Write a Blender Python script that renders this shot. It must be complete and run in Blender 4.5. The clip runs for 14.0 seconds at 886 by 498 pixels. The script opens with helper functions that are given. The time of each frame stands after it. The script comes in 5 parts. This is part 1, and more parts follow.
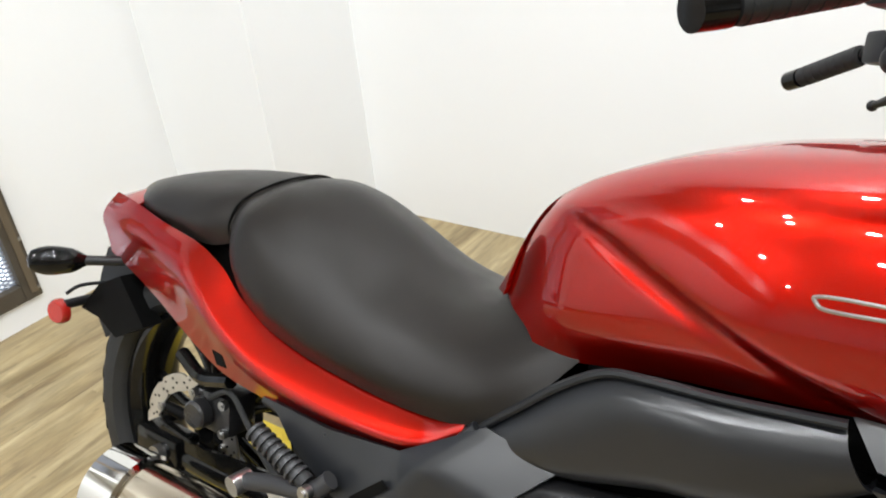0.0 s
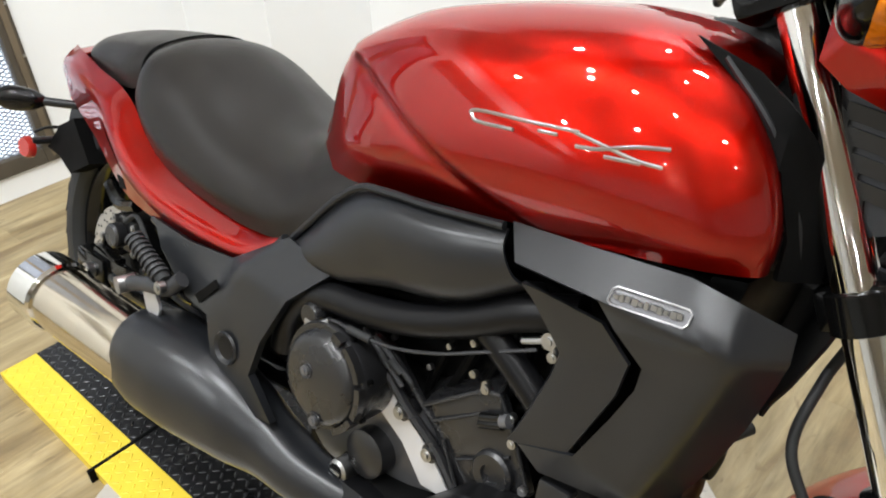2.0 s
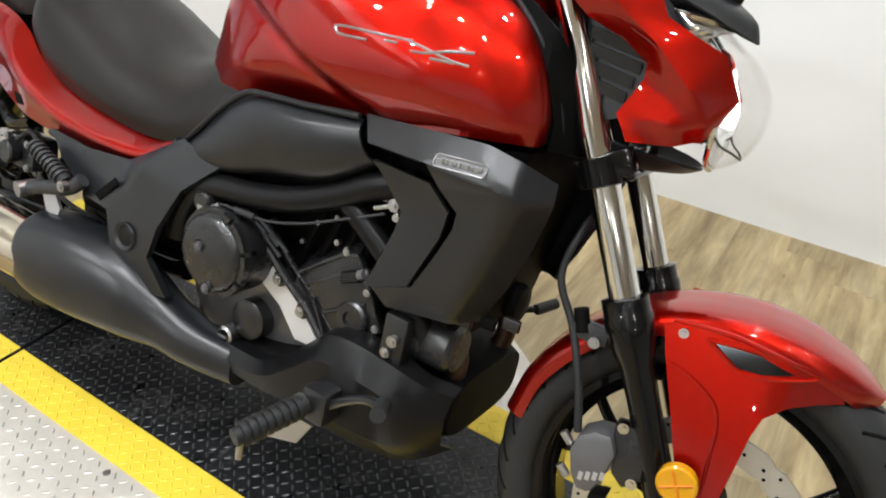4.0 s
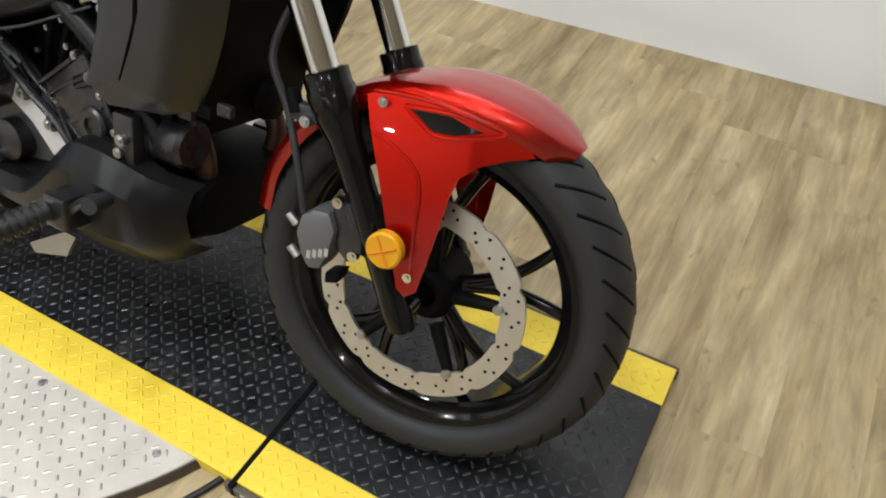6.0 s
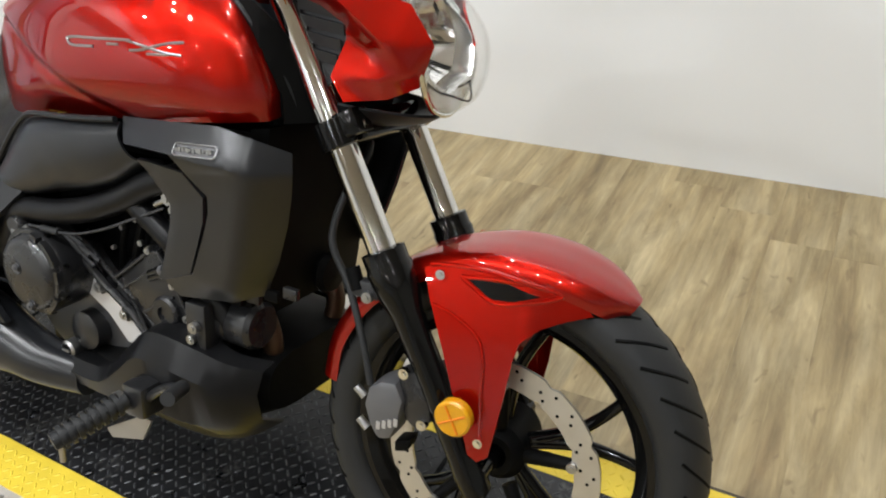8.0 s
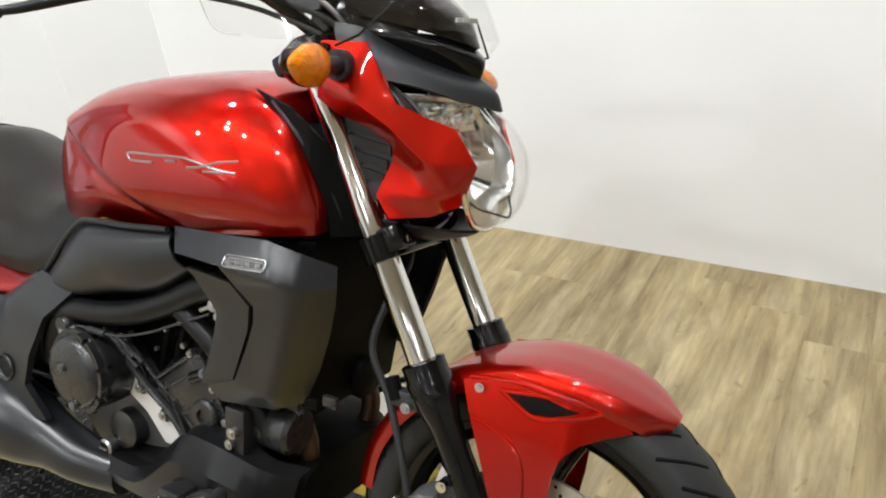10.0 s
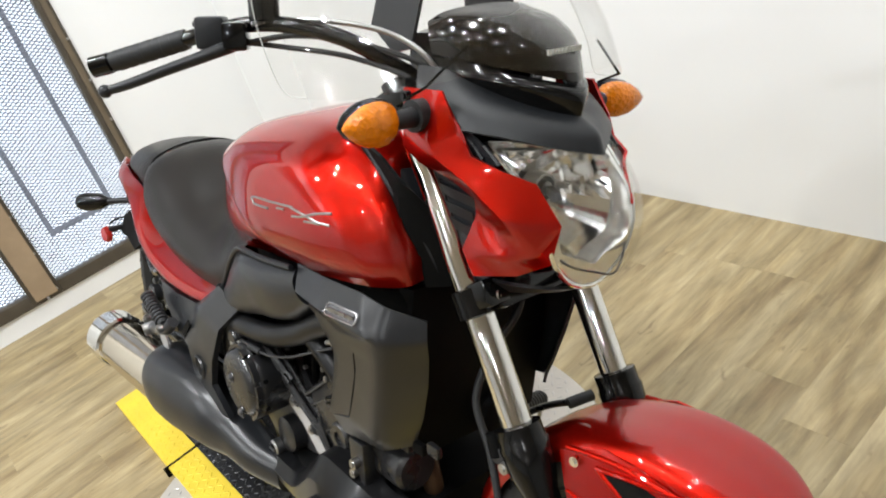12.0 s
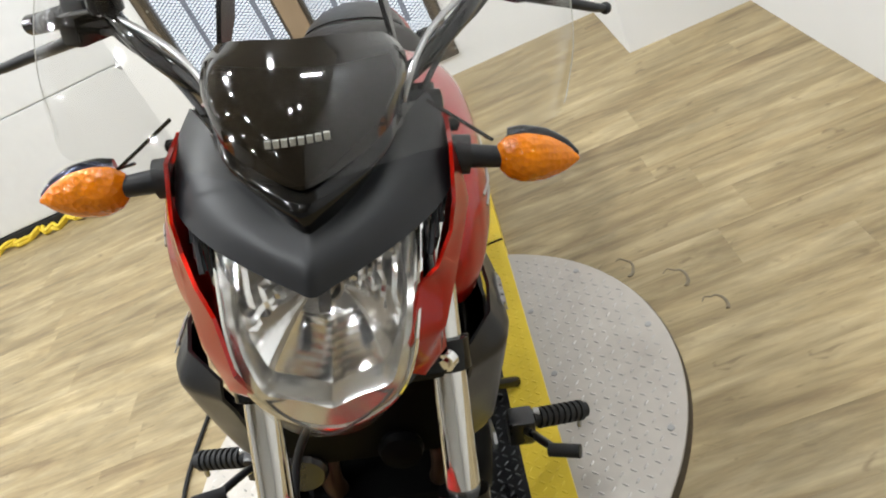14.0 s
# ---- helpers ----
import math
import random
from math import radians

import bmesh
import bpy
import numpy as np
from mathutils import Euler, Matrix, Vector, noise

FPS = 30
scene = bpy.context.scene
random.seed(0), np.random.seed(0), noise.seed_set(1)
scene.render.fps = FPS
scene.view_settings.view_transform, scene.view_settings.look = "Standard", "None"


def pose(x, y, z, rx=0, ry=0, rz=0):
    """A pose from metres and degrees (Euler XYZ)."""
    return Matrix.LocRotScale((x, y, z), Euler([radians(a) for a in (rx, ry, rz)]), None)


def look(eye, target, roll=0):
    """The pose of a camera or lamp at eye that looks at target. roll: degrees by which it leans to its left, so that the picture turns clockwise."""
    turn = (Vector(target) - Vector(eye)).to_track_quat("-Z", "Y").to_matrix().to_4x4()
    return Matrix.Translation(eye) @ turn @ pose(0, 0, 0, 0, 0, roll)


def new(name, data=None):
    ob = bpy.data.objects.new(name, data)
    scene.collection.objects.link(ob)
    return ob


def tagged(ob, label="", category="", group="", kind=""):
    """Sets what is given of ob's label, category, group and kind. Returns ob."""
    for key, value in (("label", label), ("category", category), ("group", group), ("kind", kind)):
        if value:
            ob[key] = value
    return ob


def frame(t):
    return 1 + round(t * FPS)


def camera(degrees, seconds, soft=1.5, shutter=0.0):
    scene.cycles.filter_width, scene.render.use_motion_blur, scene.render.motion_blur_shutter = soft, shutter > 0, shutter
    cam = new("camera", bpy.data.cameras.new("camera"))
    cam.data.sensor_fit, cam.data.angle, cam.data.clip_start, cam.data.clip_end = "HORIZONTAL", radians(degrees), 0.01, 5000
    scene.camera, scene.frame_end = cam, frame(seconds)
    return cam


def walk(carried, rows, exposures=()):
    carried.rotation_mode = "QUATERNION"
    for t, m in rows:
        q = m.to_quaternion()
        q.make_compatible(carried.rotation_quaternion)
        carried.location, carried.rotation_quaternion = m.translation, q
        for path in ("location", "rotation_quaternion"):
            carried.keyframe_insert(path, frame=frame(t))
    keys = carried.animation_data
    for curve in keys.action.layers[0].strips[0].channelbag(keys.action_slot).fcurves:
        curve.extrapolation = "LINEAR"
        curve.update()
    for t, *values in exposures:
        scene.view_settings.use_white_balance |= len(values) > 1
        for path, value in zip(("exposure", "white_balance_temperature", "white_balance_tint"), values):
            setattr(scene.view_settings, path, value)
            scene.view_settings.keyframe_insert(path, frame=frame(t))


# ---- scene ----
cam = camera(60.9, 14.0, soft=2.0)
PATH = [
    (0, (0.984, -0.543, 1.229), (-0.049, 0.867, 0.257), -5.9),
    (0.5, (1.098, -0.495, 1.229), (-0.172, 0.713, 0.267), -4.2),
    (1, (1.235, -0.39, 1.178), (-0.053, 0.732, 0.139), -3.6),
    (1.5, (1.312, -0.413, 1.142), (0.071, 0.721, 0.058), -3.0),
    (2, (1.374, -0.492, 1.162), (0.219, 0.723, 0.071), -4.0),
    (2.2, (1.395, -0.524, 1.163), (0.287, 0.715, 0.05), -3.1),
    (4.3, (1.614, -0.714, 1.2), (0.775, 0.701, 0.062), 2.1),
    (4.5, (1.653, -0.697, 1.195), (0.827, 0.715, 0.045), 1.4),
    (5, (1.775, -0.634, 1.186), (0.949, 0.723, -0.028), 1.7),
    (5.5, (1.854, -0.606, 1.163), (1.036, 0.698, -0.113), 1.6),
    (6, (1.907, -0.591, 1.116), (1.216, 0.653, -0.289), 0.4),
    (6.5, (1.921, -0.601, 1.095), (1.286, 0.591, -0.379), -1.3),
    (7, (1.909, -0.595, 1.117), (1.233, 0.638, -0.305), -3.4),
    (7.5, (1.884, -0.588, 1.158), (1.079, 0.733, -0.109), -5.5),
    (8, (1.881, -0.581, 1.186), (1.001, 0.785, 0.02), -7.1),
    (8.5, (1.887, -0.568, 1.2), (0.992, 0.838, 0.094), -7.6),
    (8.7, (1.885, -0.568, 1.211), (0.975, 0.847, 0.129), -7.7),
    (10.8, (1.821, -0.591, 1.241), (0.789, 0.831, 0.286), -8.4),
    (11, (1.811, -0.575, 1.238), (0.771, 0.838, 0.277), -12.8),
    (11.5, (1.882, -0.447, 1.244), (0.578, 0.666, 0.213), -17.6),
    (11.6, (1.906, -0.401, 1.25), (0.59, 0.695, 0.217), -15.2),
    (12, (1.966, -0.318, 1.283), (0.482, 0.596, 0.303), -18.8),
    (12.2, (1.93, -0.195, 1.284), (0.51, 0.613, 0.131), -21.2),
    (12.5, (1.959, -0.119, 1.225), (0.504, 0.644, 0.084), -21.0),
    (13, (1.919, 0.099, 1.262), (0.34, 0.676, 0.178), -19.7),
    (13.2, (1.91, 0.173, 1.237), (0.293, 0.525, 0.114), -22.3),
    (13.5, (1.944, 0.322, 1.236), (0.277, 0.421, 0.135), -21.4),
    (13.6, (1.952, 0.369, 1.24), (0.294, 0.366, 0.121), -22.5),
    (14, (1.925, 0.491, 1.222), (0.265, 0.194, 0.147), -27.9),
]
walk(cam, [(t, look(eye, target, roll)) for t, eye, target, roll in PATH], [(0.0, -0.16), (2.0, -0.14), (4.0, -0.22), (5.0, -0.28), (6.0, -0.44), (7.5, -0.44), (8.5, -0.33), (10.8, -0.22), (12.0, -0.21), (13.0, -0.22), (14.0, -0.31)])

# ---- world and light ----
world = bpy.data.worlds.new("world")
scene.world = world
world.use_nodes = True
world.node_tree.nodes["Background"].inputs[0].default_value = (0.9, 0.95, 1.0, 1)
world.node_tree.nodes["Background"].inputs[1].default_value = 0.3
scene.view_settings.exposure = 0.0

# lamps in the second row are unseen, added to brighten the far room
LAMPS = ((0.3, -0.8, 22), (0.9, -0.75, 22), (0.3, -0.45, 16), (1.6, -0.8, 19), (2.3, -0.7, 17), (1.5, 0.5, 9), (2.6, 0.4, 12), (0.0, 0.5, 10), (3.2, -1.6, 14), (1.0, -2.2, 16), (-0.7, -1.6, 34), (0.75, 1.15, 17), (1.5, 1.05, 9),
         (-0.6, -3.4, 60), (1.8, -4.0, 34), (-0.6, -5.6, 55), (4.6, -3.6, 30), (2.6, -6.4, 36))
for x, y, e in LAMPS:
    li = bpy.data.lights.new("ceiling_spot", "AREA")
    li.shape, li.size, li.energy, li.color = "DISK", 0.09, e, (0.94, 0.972, 1.0)
    new("ceiling_spot", li).location = (x, y, 2.955)


# ---- materials ----
def mat(name, color, rough=0.5, metal=0.0, coat=0.0, spec=0.5, noise_amt=0.12, noise_scale=18.0, bump=0.0, bump_scale=300.0, trans=0.0, emit=None, ior=1.45, tint=None):
    """A principled material with colour and gloss that vary at two scales, and a fine relief."""
    m = bpy.data.materials.new(name)
    m.use_nodes = True
    nt = m.node_tree
    b = nt.nodes["Principled BSDF"]
    b.inputs["Base Color"].default_value = (*color, 1)
    b.inputs["Roughness"].default_value = rough
    b.inputs["Metallic"].default_value = metal
    b.inputs["Coat Weight"].default_value = coat
    b.inputs["Coat Roughness"].default_value = 0.03
    b.inputs["Specular IOR Level"].default_value = spec
    b.inputs["Transmission Weight"].default_value = trans
    b.inputs["IOR"].default_value = ior
    if tint:
        b.inputs["Specular Tint"].default_value = (*tint, 1)
    co = nt.nodes.new("ShaderNodeTexCoord")
    if noise_amt:
        n1 = nt.nodes.new("ShaderNodeTexNoise")
        n1.inputs["Scale"].default_value = noise_scale
        n1.inputs["Detail"].default_value = 6
        nt.links.new(co.outputs["Object"], n1.inputs["Vector"])
        mix = nt.nodes.new("ShaderNodeMix")
        mix.data_type = "RGBA"
        mix.inputs[6].default_value = (*[c * (1 - noise_amt) for c in color], 1)
        mix.inputs[7].default_value = (*[min(1, c * (1 + noise_amt)) for c in color], 1)
        nt.links.new(n1.outputs["Fac"], mix.inputs[0])
        nt.links.new(mix.outputs[2], b.inputs["Base Color"])
        mr = nt.nodes.new("ShaderNodeMapRange")
        mr.inputs[3].default_value = max(0, rough * (1 - noise_amt * 1.5))
        mr.inputs[4].default_value = min(1, rough * (1 + noise_amt * 1.5))
        nt.links.new(n1.outputs["Fac"], mr.inputs[0])
        nt.links.new(mr.outputs[0], b.inputs["Roughness"])
    if bump:
        n2 = nt.nodes.new("ShaderNodeTexNoise")
        n2.inputs["Scale"].default_value = bump_scale
        n2.inputs["Detail"].default_value = 3
        nt.links.new(co.outputs["Object"], n2.inputs["Vector"])
        bp = nt.nodes.new("ShaderNodeBump")
        bp.inputs["Strength"].default_value = bump
        bp.inputs["Distance"].default_value = 0.001
        nt.links.new(n2.outputs["Fac"], bp.inputs["Height"])
        nt.links.new(bp.outputs[0], b.inputs["Normal"])
    if emit:
        b.inputs["Emission Color"].default_value = (*emit[0], 1)
        b.inputs["Emission Strength"].default_value = emit[1]
    return m


RED = mat("candy_red_paint", (0.345, 0.0055, 0.002), rough=0.33, metal=0.86, coat=0.95, noise_amt=0.06, noise_scale=900, tint=(1.0, 0.06, 0.04))
RED.node_tree.nodes["Principled BSDF"].inputs["Coat Roughness"].default_value = 0.012
BLACK = mat("matte_black_plastic", (0.0095, 0.0104, 0.012), rough=0.4, spec=0.42, bump=0.12, bump_scale=900)
GLOSS = mat("gloss_black", (0.003, 0.003, 0.003), rough=0.12, coat=0.12, spec=0.3, noise_amt=0.05)
ENGINE = mat("black_engine_enamel", (0.012, 0.012, 0.0128), rough=0.28, spec=0.65, coat=0.1, bump=0.15, bump_scale=500)
# black parts, and near-black fill with the shade of gaps in its colour
DARK = mat("black_and_shade_parts", (0.0025, 0.0025, 0.0025), rough=0.6, spec=0.1)
CHROME = mat("chrome", (0.78, 0.78, 0.76), rough=0.07, metal=1.0, noise_amt=0.05)
STEEL = mat("brushed_steel", (0.42, 0.42, 0.42), rough=0.32, metal=1.0)
PIPE = mat("warm_polished_steel", (0.6, 0.54, 0.44), rough=0.14, metal=1.0, noise_amt=0.08)
ALU = mat("grey_aluminium", (0.55, 0.55, 0.57), rough=0.35, metal=0.7)
GREY = mat("grey_satin_casting", (0.04, 0.04, 0.042), rough=0.38, metal=0.3, spec=0.3)
RUBBER = mat("tyre_rubber", (0.019, 0.0195, 0.02), rough=0.52, spec=0.3, bump=0.3, bump_scale=400)
VINYL = mat("black_seat_vinyl", (0.011, 0.0092, 0.0078), rough=0.36, spec=0.3, bump=0.35, bump_scale=700)
AMBER = mat("amber_plastic", (0.6, 0.17, 0.003), rough=0.1, coat=0.45, spec=0.25, noise_amt=0.5, noise_scale=60)
cells, relief = AMBER.node_tree.nodes.new("ShaderNodeTexVoronoi"), AMBER.node_tree.nodes.new("ShaderNodeBump")
cells.inputs["Scale"].default_value = 150
relief.inputs["Strength"].default_value, relief.inputs["Distance"].default_value = 0.6, 0.003
AMBER.node_tree.links.new(AMBER.node_tree.nodes["Texture Coordinate"].outputs["Object"], cells.inputs["Vector"])
AMBER.node_tree.links.new(cells.outputs["Distance"], relief.inputs["Height"])
AMBER.node_tree.links.new(relief.outputs[0], AMBER.node_tree.nodes["Principled BSDF"].inputs["Normal"])
REDREF = mat("red_reflector", (0.36, 0.015, 0.01), rough=0.15, coat=0.5)
WALL = mat("white_wall_paint", (0.83, 0.84, 0.84), rough=0.7, noise_amt=0.02, noise_scale=2, bump=0.15, bump_scale=120)
# ceiling is out of view; darkened and warmed to dim reflections in black parts
CEIL = mat("warm_dim_ceiling", (0.5, 0.465, 0.42), rough=0.85, noise_amt=0.08, noise_scale=3)
YELLOW = mat("yellow_floor_paint", (0.76, 0.56, 0.045), rough=0.5, noise_amt=0.14, bump=0.2)
PLATEBLACK = mat("black_painted_plate", (0.008, 0.0082, 0.0092), rough=0.36, metal=0.0, spec=0.4, noise_amt=0.6)
def worn(m, color, scale, lo, hi):
    """Pale scuffs and dust in patches over a painted surface."""
    nt = m.node_tree
    b, co = nt.nodes["Principled BSDF"], nt.nodes["Texture Coordinate"]
    base = b.inputs["Base Color"].links[0].from_socket
    broad, fine, both_, ramp, mix = (nt.nodes.new(k) for k in ("ShaderNodeTexNoise", "ShaderNodeTexNoise", "ShaderNodeMath", "ShaderNodeMapRange", "ShaderNodeMix"))
    broad.inputs["Scale"].default_value, broad.inputs["Detail"].default_value = scale, 3
    fine.inputs["Scale"].default_value, fine.inputs["Detail"].default_value = scale * 14, 4
    both_.operation = "MULTIPLY"
    for n in (broad, fine):
        nt.links.new(co.outputs["Object"], n.inputs["Vector"])
    nt.links.new(broad.outputs["Fac"], both_.inputs[0])
    nt.links.new(fine.outputs["Fac"], both_.inputs[1])
    ramp.inputs[1].default_value, ramp.inputs[2].default_value = lo, hi
    nt.links.new(both_.outputs[0], ramp.inputs[0])
    mix.data_type = "RGBA"
    mix.inputs[7].default_value = (*color, 1)
    nt.links.new(ramp.outputs[0], mix.inputs[0])
    nt.links.new(base, mix.inputs[6])
    nt.links.new(mix.outputs[2], b.inputs["Base Color"])


worn(PLATEBLACK, (0.075, 0.073, 0.07), 6.0, 0.3, 0.48)
# tread bars paler than the deck: wear, plus their bluish sheen as colour
TREADBLACK = mat("worn_sheen_black_tread", (0.034, 0.035, 0.039), rough=0.33, spec=0.5, metal=0.2, noise_amt=0.5, noise_scale=40)
PLATEALU = mat("aluminium_plate", (0.52, 0.485, 0.435), rough=0.48, metal=0.22, noise_amt=0.15)
# dirty steel, with the brown reflection of the floor put into its colour
SKIRT = mat("dirty_floor_tint_steel", (0.08, 0.064, 0.047), rough=0.45, metal=0.4, noise_amt=0.4, noise_scale=20)
TREADALU = mat("worn_aluminium_tread", (0.5, 0.48, 0.45), rough=0.34, metal=0.6, noise_amt=0.25)
WOODDARK = mat("dark_stained_wood", (0.13, 0.1, 0.065), rough=0.6, noise_amt=0.4, noise_scale=8)
WIRE = mat("galvanised_wire", (0.24, 0.26, 0.31), rough=0.5, metal=0.4)
TAN = mat("tan_wood", (0.3, 0.22, 0.14), rough=0.6, noise_amt=0.3, noise_scale=12)
DAY = mat("daylight_panel", (0.8, 0.85, 0.9), noise_amt=0, emit=((0.86, 0.93, 1.0), 1.85))
SMOKE = mat("smoked_plastic", (0.004, 0.003, 0.002), rough=0.06, coat=0.15, noise_amt=0.0)
IRON = mat("dark_painted_steel", (0.085, 0.072, 0.055), rough=0.5, metal=0.3, noise_amt=0.35, noise_scale=14, bump=0.2)
GARAGE = mat("grey_garage_paint", (0.7, 0.71, 0.71), rough=0.5, noise_amt=0.04, bump=0.2, bump_scale=200)
DISC = mat("disc_steel", (0.6, 0.58, 0.54), rough=0.36, metal=0.9, noise_amt=0.12, noise_scale=40)
SATIN = mat("satin_dark_grey", (0.011, 0.0118, 0.0135), rough=0.3, spec=0.58, bump=0.1, bump_scale=900)
# frame black, kept extra dark to hold the shadow on the belly cowl
FRAME = mat("black_frame_shaded_cowl", (0.005, 0.005, 0.0055), rough=0.34, spec=0.24, coat=0.03)
CASE = mat("grey_crankcase", (0.16, 0.16, 0.165), rough=0.33, metal=0.75, noise_amt=0.15, bump=0.1, bump_scale=400)
# lit counterpart of the crankcase grey, brightness put into the colour
SILVER = mat("lit_case_silver", (0.66, 0.66, 0.68), rough=0.38, metal=0.45, noise_amt=0.06)
CALIPER = mat("caliper_grey", (0.13, 0.13, 0.135), rough=0.42, metal=0.5)
REFLECTOR = mat("yellow_amber_reflector", (0.55, 0.26, 0.006), rough=0.15, coat=0.5, bump=0.6, bump_scale=160)
AMBERDARK = mat("amber_dark", (0.6, 0.17, 0.005), rough=0.2)
RUST = mat("heat_stained_steel", (0.07, 0.04, 0.024), rough=0.5, metal=0.7, noise_amt=0.5, noise_scale=25)
BEZEL = mat("bezel_silver", (0.7, 0.7, 0.69), rough=0.2, metal=0.85, noise_amt=0.03)
MIRROR = mat("mirror_chrome", (0.9, 0.9, 0.9), rough=0.12, metal=1.0, noise_amt=0.0)
LETTER = mat("pale_letters", (0.34, 0.34, 0.31), rough=0.4)


def screen_material():
    """Clear acrylic: see-through, with a faint gloss."""
    m = bpy.data.materials.new("clear_acrylic")
    m.use_nodes = True
    nt = m.node_tree
    nt.nodes.remove(nt.nodes["Principled BSDF"])
    tr, gl, fr, mr, mx = (nt.nodes.new(k) for k in ("ShaderNodeBsdfTransparent", "ShaderNodeBsdfGlossy", "ShaderNodeLayerWeight", "ShaderNodeMapRange", "ShaderNodeMixShader"))
    tr.inputs[0].default_value = (0.985, 0.985, 0.98, 1)
    gl.inputs["Roughness"].default_value = 0.04
    fr.inputs[0].default_value = 0.5
    mr.inputs[1].default_value, mr.inputs[2].default_value, mr.inputs[3].default_value, mr.inputs[4].default_value = 0.5, 1.0, 0.02, 0.2
    nt.links.new(fr.outputs["Facing"], mr.inputs[0])
    nt.links.new(mr.outputs[0], mx.inputs[0])
    nt.links.new(tr.outputs[0], mx.inputs[1])
    nt.links.new(gl.outputs[0], mx.inputs[2])
    nt.links.new(mx.outputs[0], nt.nodes["Material Output"].inputs["Surface"])
    return m


SCREEN = screen_material()
GLASS = SCREEN


def plank_material():
    """Printed wood: grain along y, tone by plank, worn patches and knots."""
    m = bpy.data.materials.new("vinyl_plank")
    m.use_nodes = True
    nt = m.node_tree
    b = nt.nodes["Principled BSDF"]
    geo = nt.nodes.new("ShaderNodeNewGeometry")
    info = nt.nodes.new("ShaderNodeObjectInfo")
    add = nt.nodes.new("ShaderNodeVectorMath")
    add.operation = "MULTIPLY_ADD"
    nt.links.new(info.outputs["Random"], add.inputs[0])
    add.inputs[1].default_value = (3.0, 9.0, 0)
    nt.links.new(geo.outputs["Position"], add.inputs[2])

    def grain(sx, sy, detail, rough):
        mp = nt.nodes.new("ShaderNodeMapping")
        mp.inputs["Scale"].default_value = (sx, sy, 1)
        nt.links.new(add.outputs[0], mp.inputs[0])
        n = nt.nodes.new("ShaderNodeTexNoise")
        n.inputs["Scale"].default_value = 1.0
        n.inputs["Detail"].default_value = detail
        n.inputs["Roughness"].default_value = rough
        n.inputs["Distortion"].default_value = 0.6
        nt.links.new(mp.outputs[0], n.inputs["Vector"])
        return n

    broad, fine = grain(13, 1.9, 5, 0.58), grain(70, 5, 4, 0.6)
    ramp = nt.nodes.new("ShaderNodeValToRGB")
    ramp.color_ramp.elements[0].position = 0.3
    ramp.color_ramp.elements[0].color = (0.21, 0.147, 0.07, 1)
    ramp.color_ramp.elements[1].position = 0.69
    ramp.color_ramp.elements[1].color = (0.46, 0.37, 0.212, 1)
    e = ramp.color_ramp.elements.new(0.48)
    e.color = (0.335, 0.256, 0.13, 1)
    nt.links.new(broad.outputs["Fac"], ramp.inputs[0])
    mul = nt.nodes.new("ShaderNodeMix")
    mul.data_type, mul.blend_type = "RGBA", "MULTIPLY"
    mul.inputs[0].default_value = 0.42
    nt.links.new(ramp.outputs[0], mul.inputs[6])
    fr = nt.nodes.new("ShaderNodeMapRange")
    fr.inputs[1].default_value, fr.inputs[2].default_value, fr.inputs[3].default_value, fr.inputs[4].default_value = 0.35, 0.65, 0.62, 1.15
    nt.links.new(fine.outputs["Fac"], fr.inputs[0])
    nt.links.new(fr.outputs[0], mul.inputs[7])
    mott = grain(17, 4.2, 5, 0.65)
    mm = nt.nodes.new("ShaderNodeMapRange")
    mm.inputs[1].default_value, mm.inputs[2].default_value, mm.inputs[3].default_value, mm.inputs[4].default_value = 0.3, 0.7, 0.72, 1.18
    nt.links.new(mott.outputs["Fac"], mm.inputs[0])
    mul2 = nt.nodes.new("ShaderNodeMix")
    mul2.data_type, mul2.blend_type = "RGBA", "MULTIPLY"
    mul2.inputs[0].default_value = 1.0
    nt.links.new(mul.outputs[2], mul2.inputs[6])
    nt.links.new(mm.outputs[0], mul2.inputs[7])
    tone = nt.nodes.new("ShaderNodeMapRange")
    tone.inputs[3].default_value, tone.inputs[4].default_value = 0.89, 1.09
    nt.links.new(info.outputs["Random"], tone.inputs[0])
    hue = nt.nodes.new("ShaderNodeHueSaturation")
    nt.links.new(tone.outputs[0], hue.inputs["Value"])
    nt.links.new(mul2.outputs[2], hue.inputs["Color"])
    kn = grain(30, 14, 2, 0.5)
    km = nt.nodes.new("ShaderNodeMapRange")
    km.inputs[1].default_value, km.inputs[2].default_value, km.inputs[3].default_value, km.inputs[4].default_value = 0.65, 0.76, 0.0, 0.6
    nt.links.new(kn.outputs["Fac"], km.inputs[0])
    knot = nt.nodes.new("ShaderNodeMix")
    knot.data_type = "RGBA"
    knot.inputs[7].default_value = (0.13, 0.09, 0.045, 1)
    nt.links.new(km.outputs[0], knot.inputs[0])
    nt.links.new(hue.outputs[0], knot.inputs[6])
    nt.links.new(knot.outputs[2], b.inputs["Base Color"])
    rr = nt.nodes.new("ShaderNodeMapRange")
    rr.inputs[3].default_value, rr.inputs[4].default_value = 0.32, 0.5
    nt.links.new(broad.outputs["Fac"], rr.inputs[0])
    nt.links.new(rr.outputs[0], b.inputs["Roughness"])
    bp = nt.nodes.new("ShaderNodeBump")
    bp.inputs["Strength"].default_value = 0.15
    bp.inputs["Distance"].default_value = 0.0006
    nt.links.new(fine.outputs["Fac"], bp.inputs["Height"])
    nt.links.new(bp.outputs[0], b.inputs["Normal"])
    return m


PLANK = plank_material()


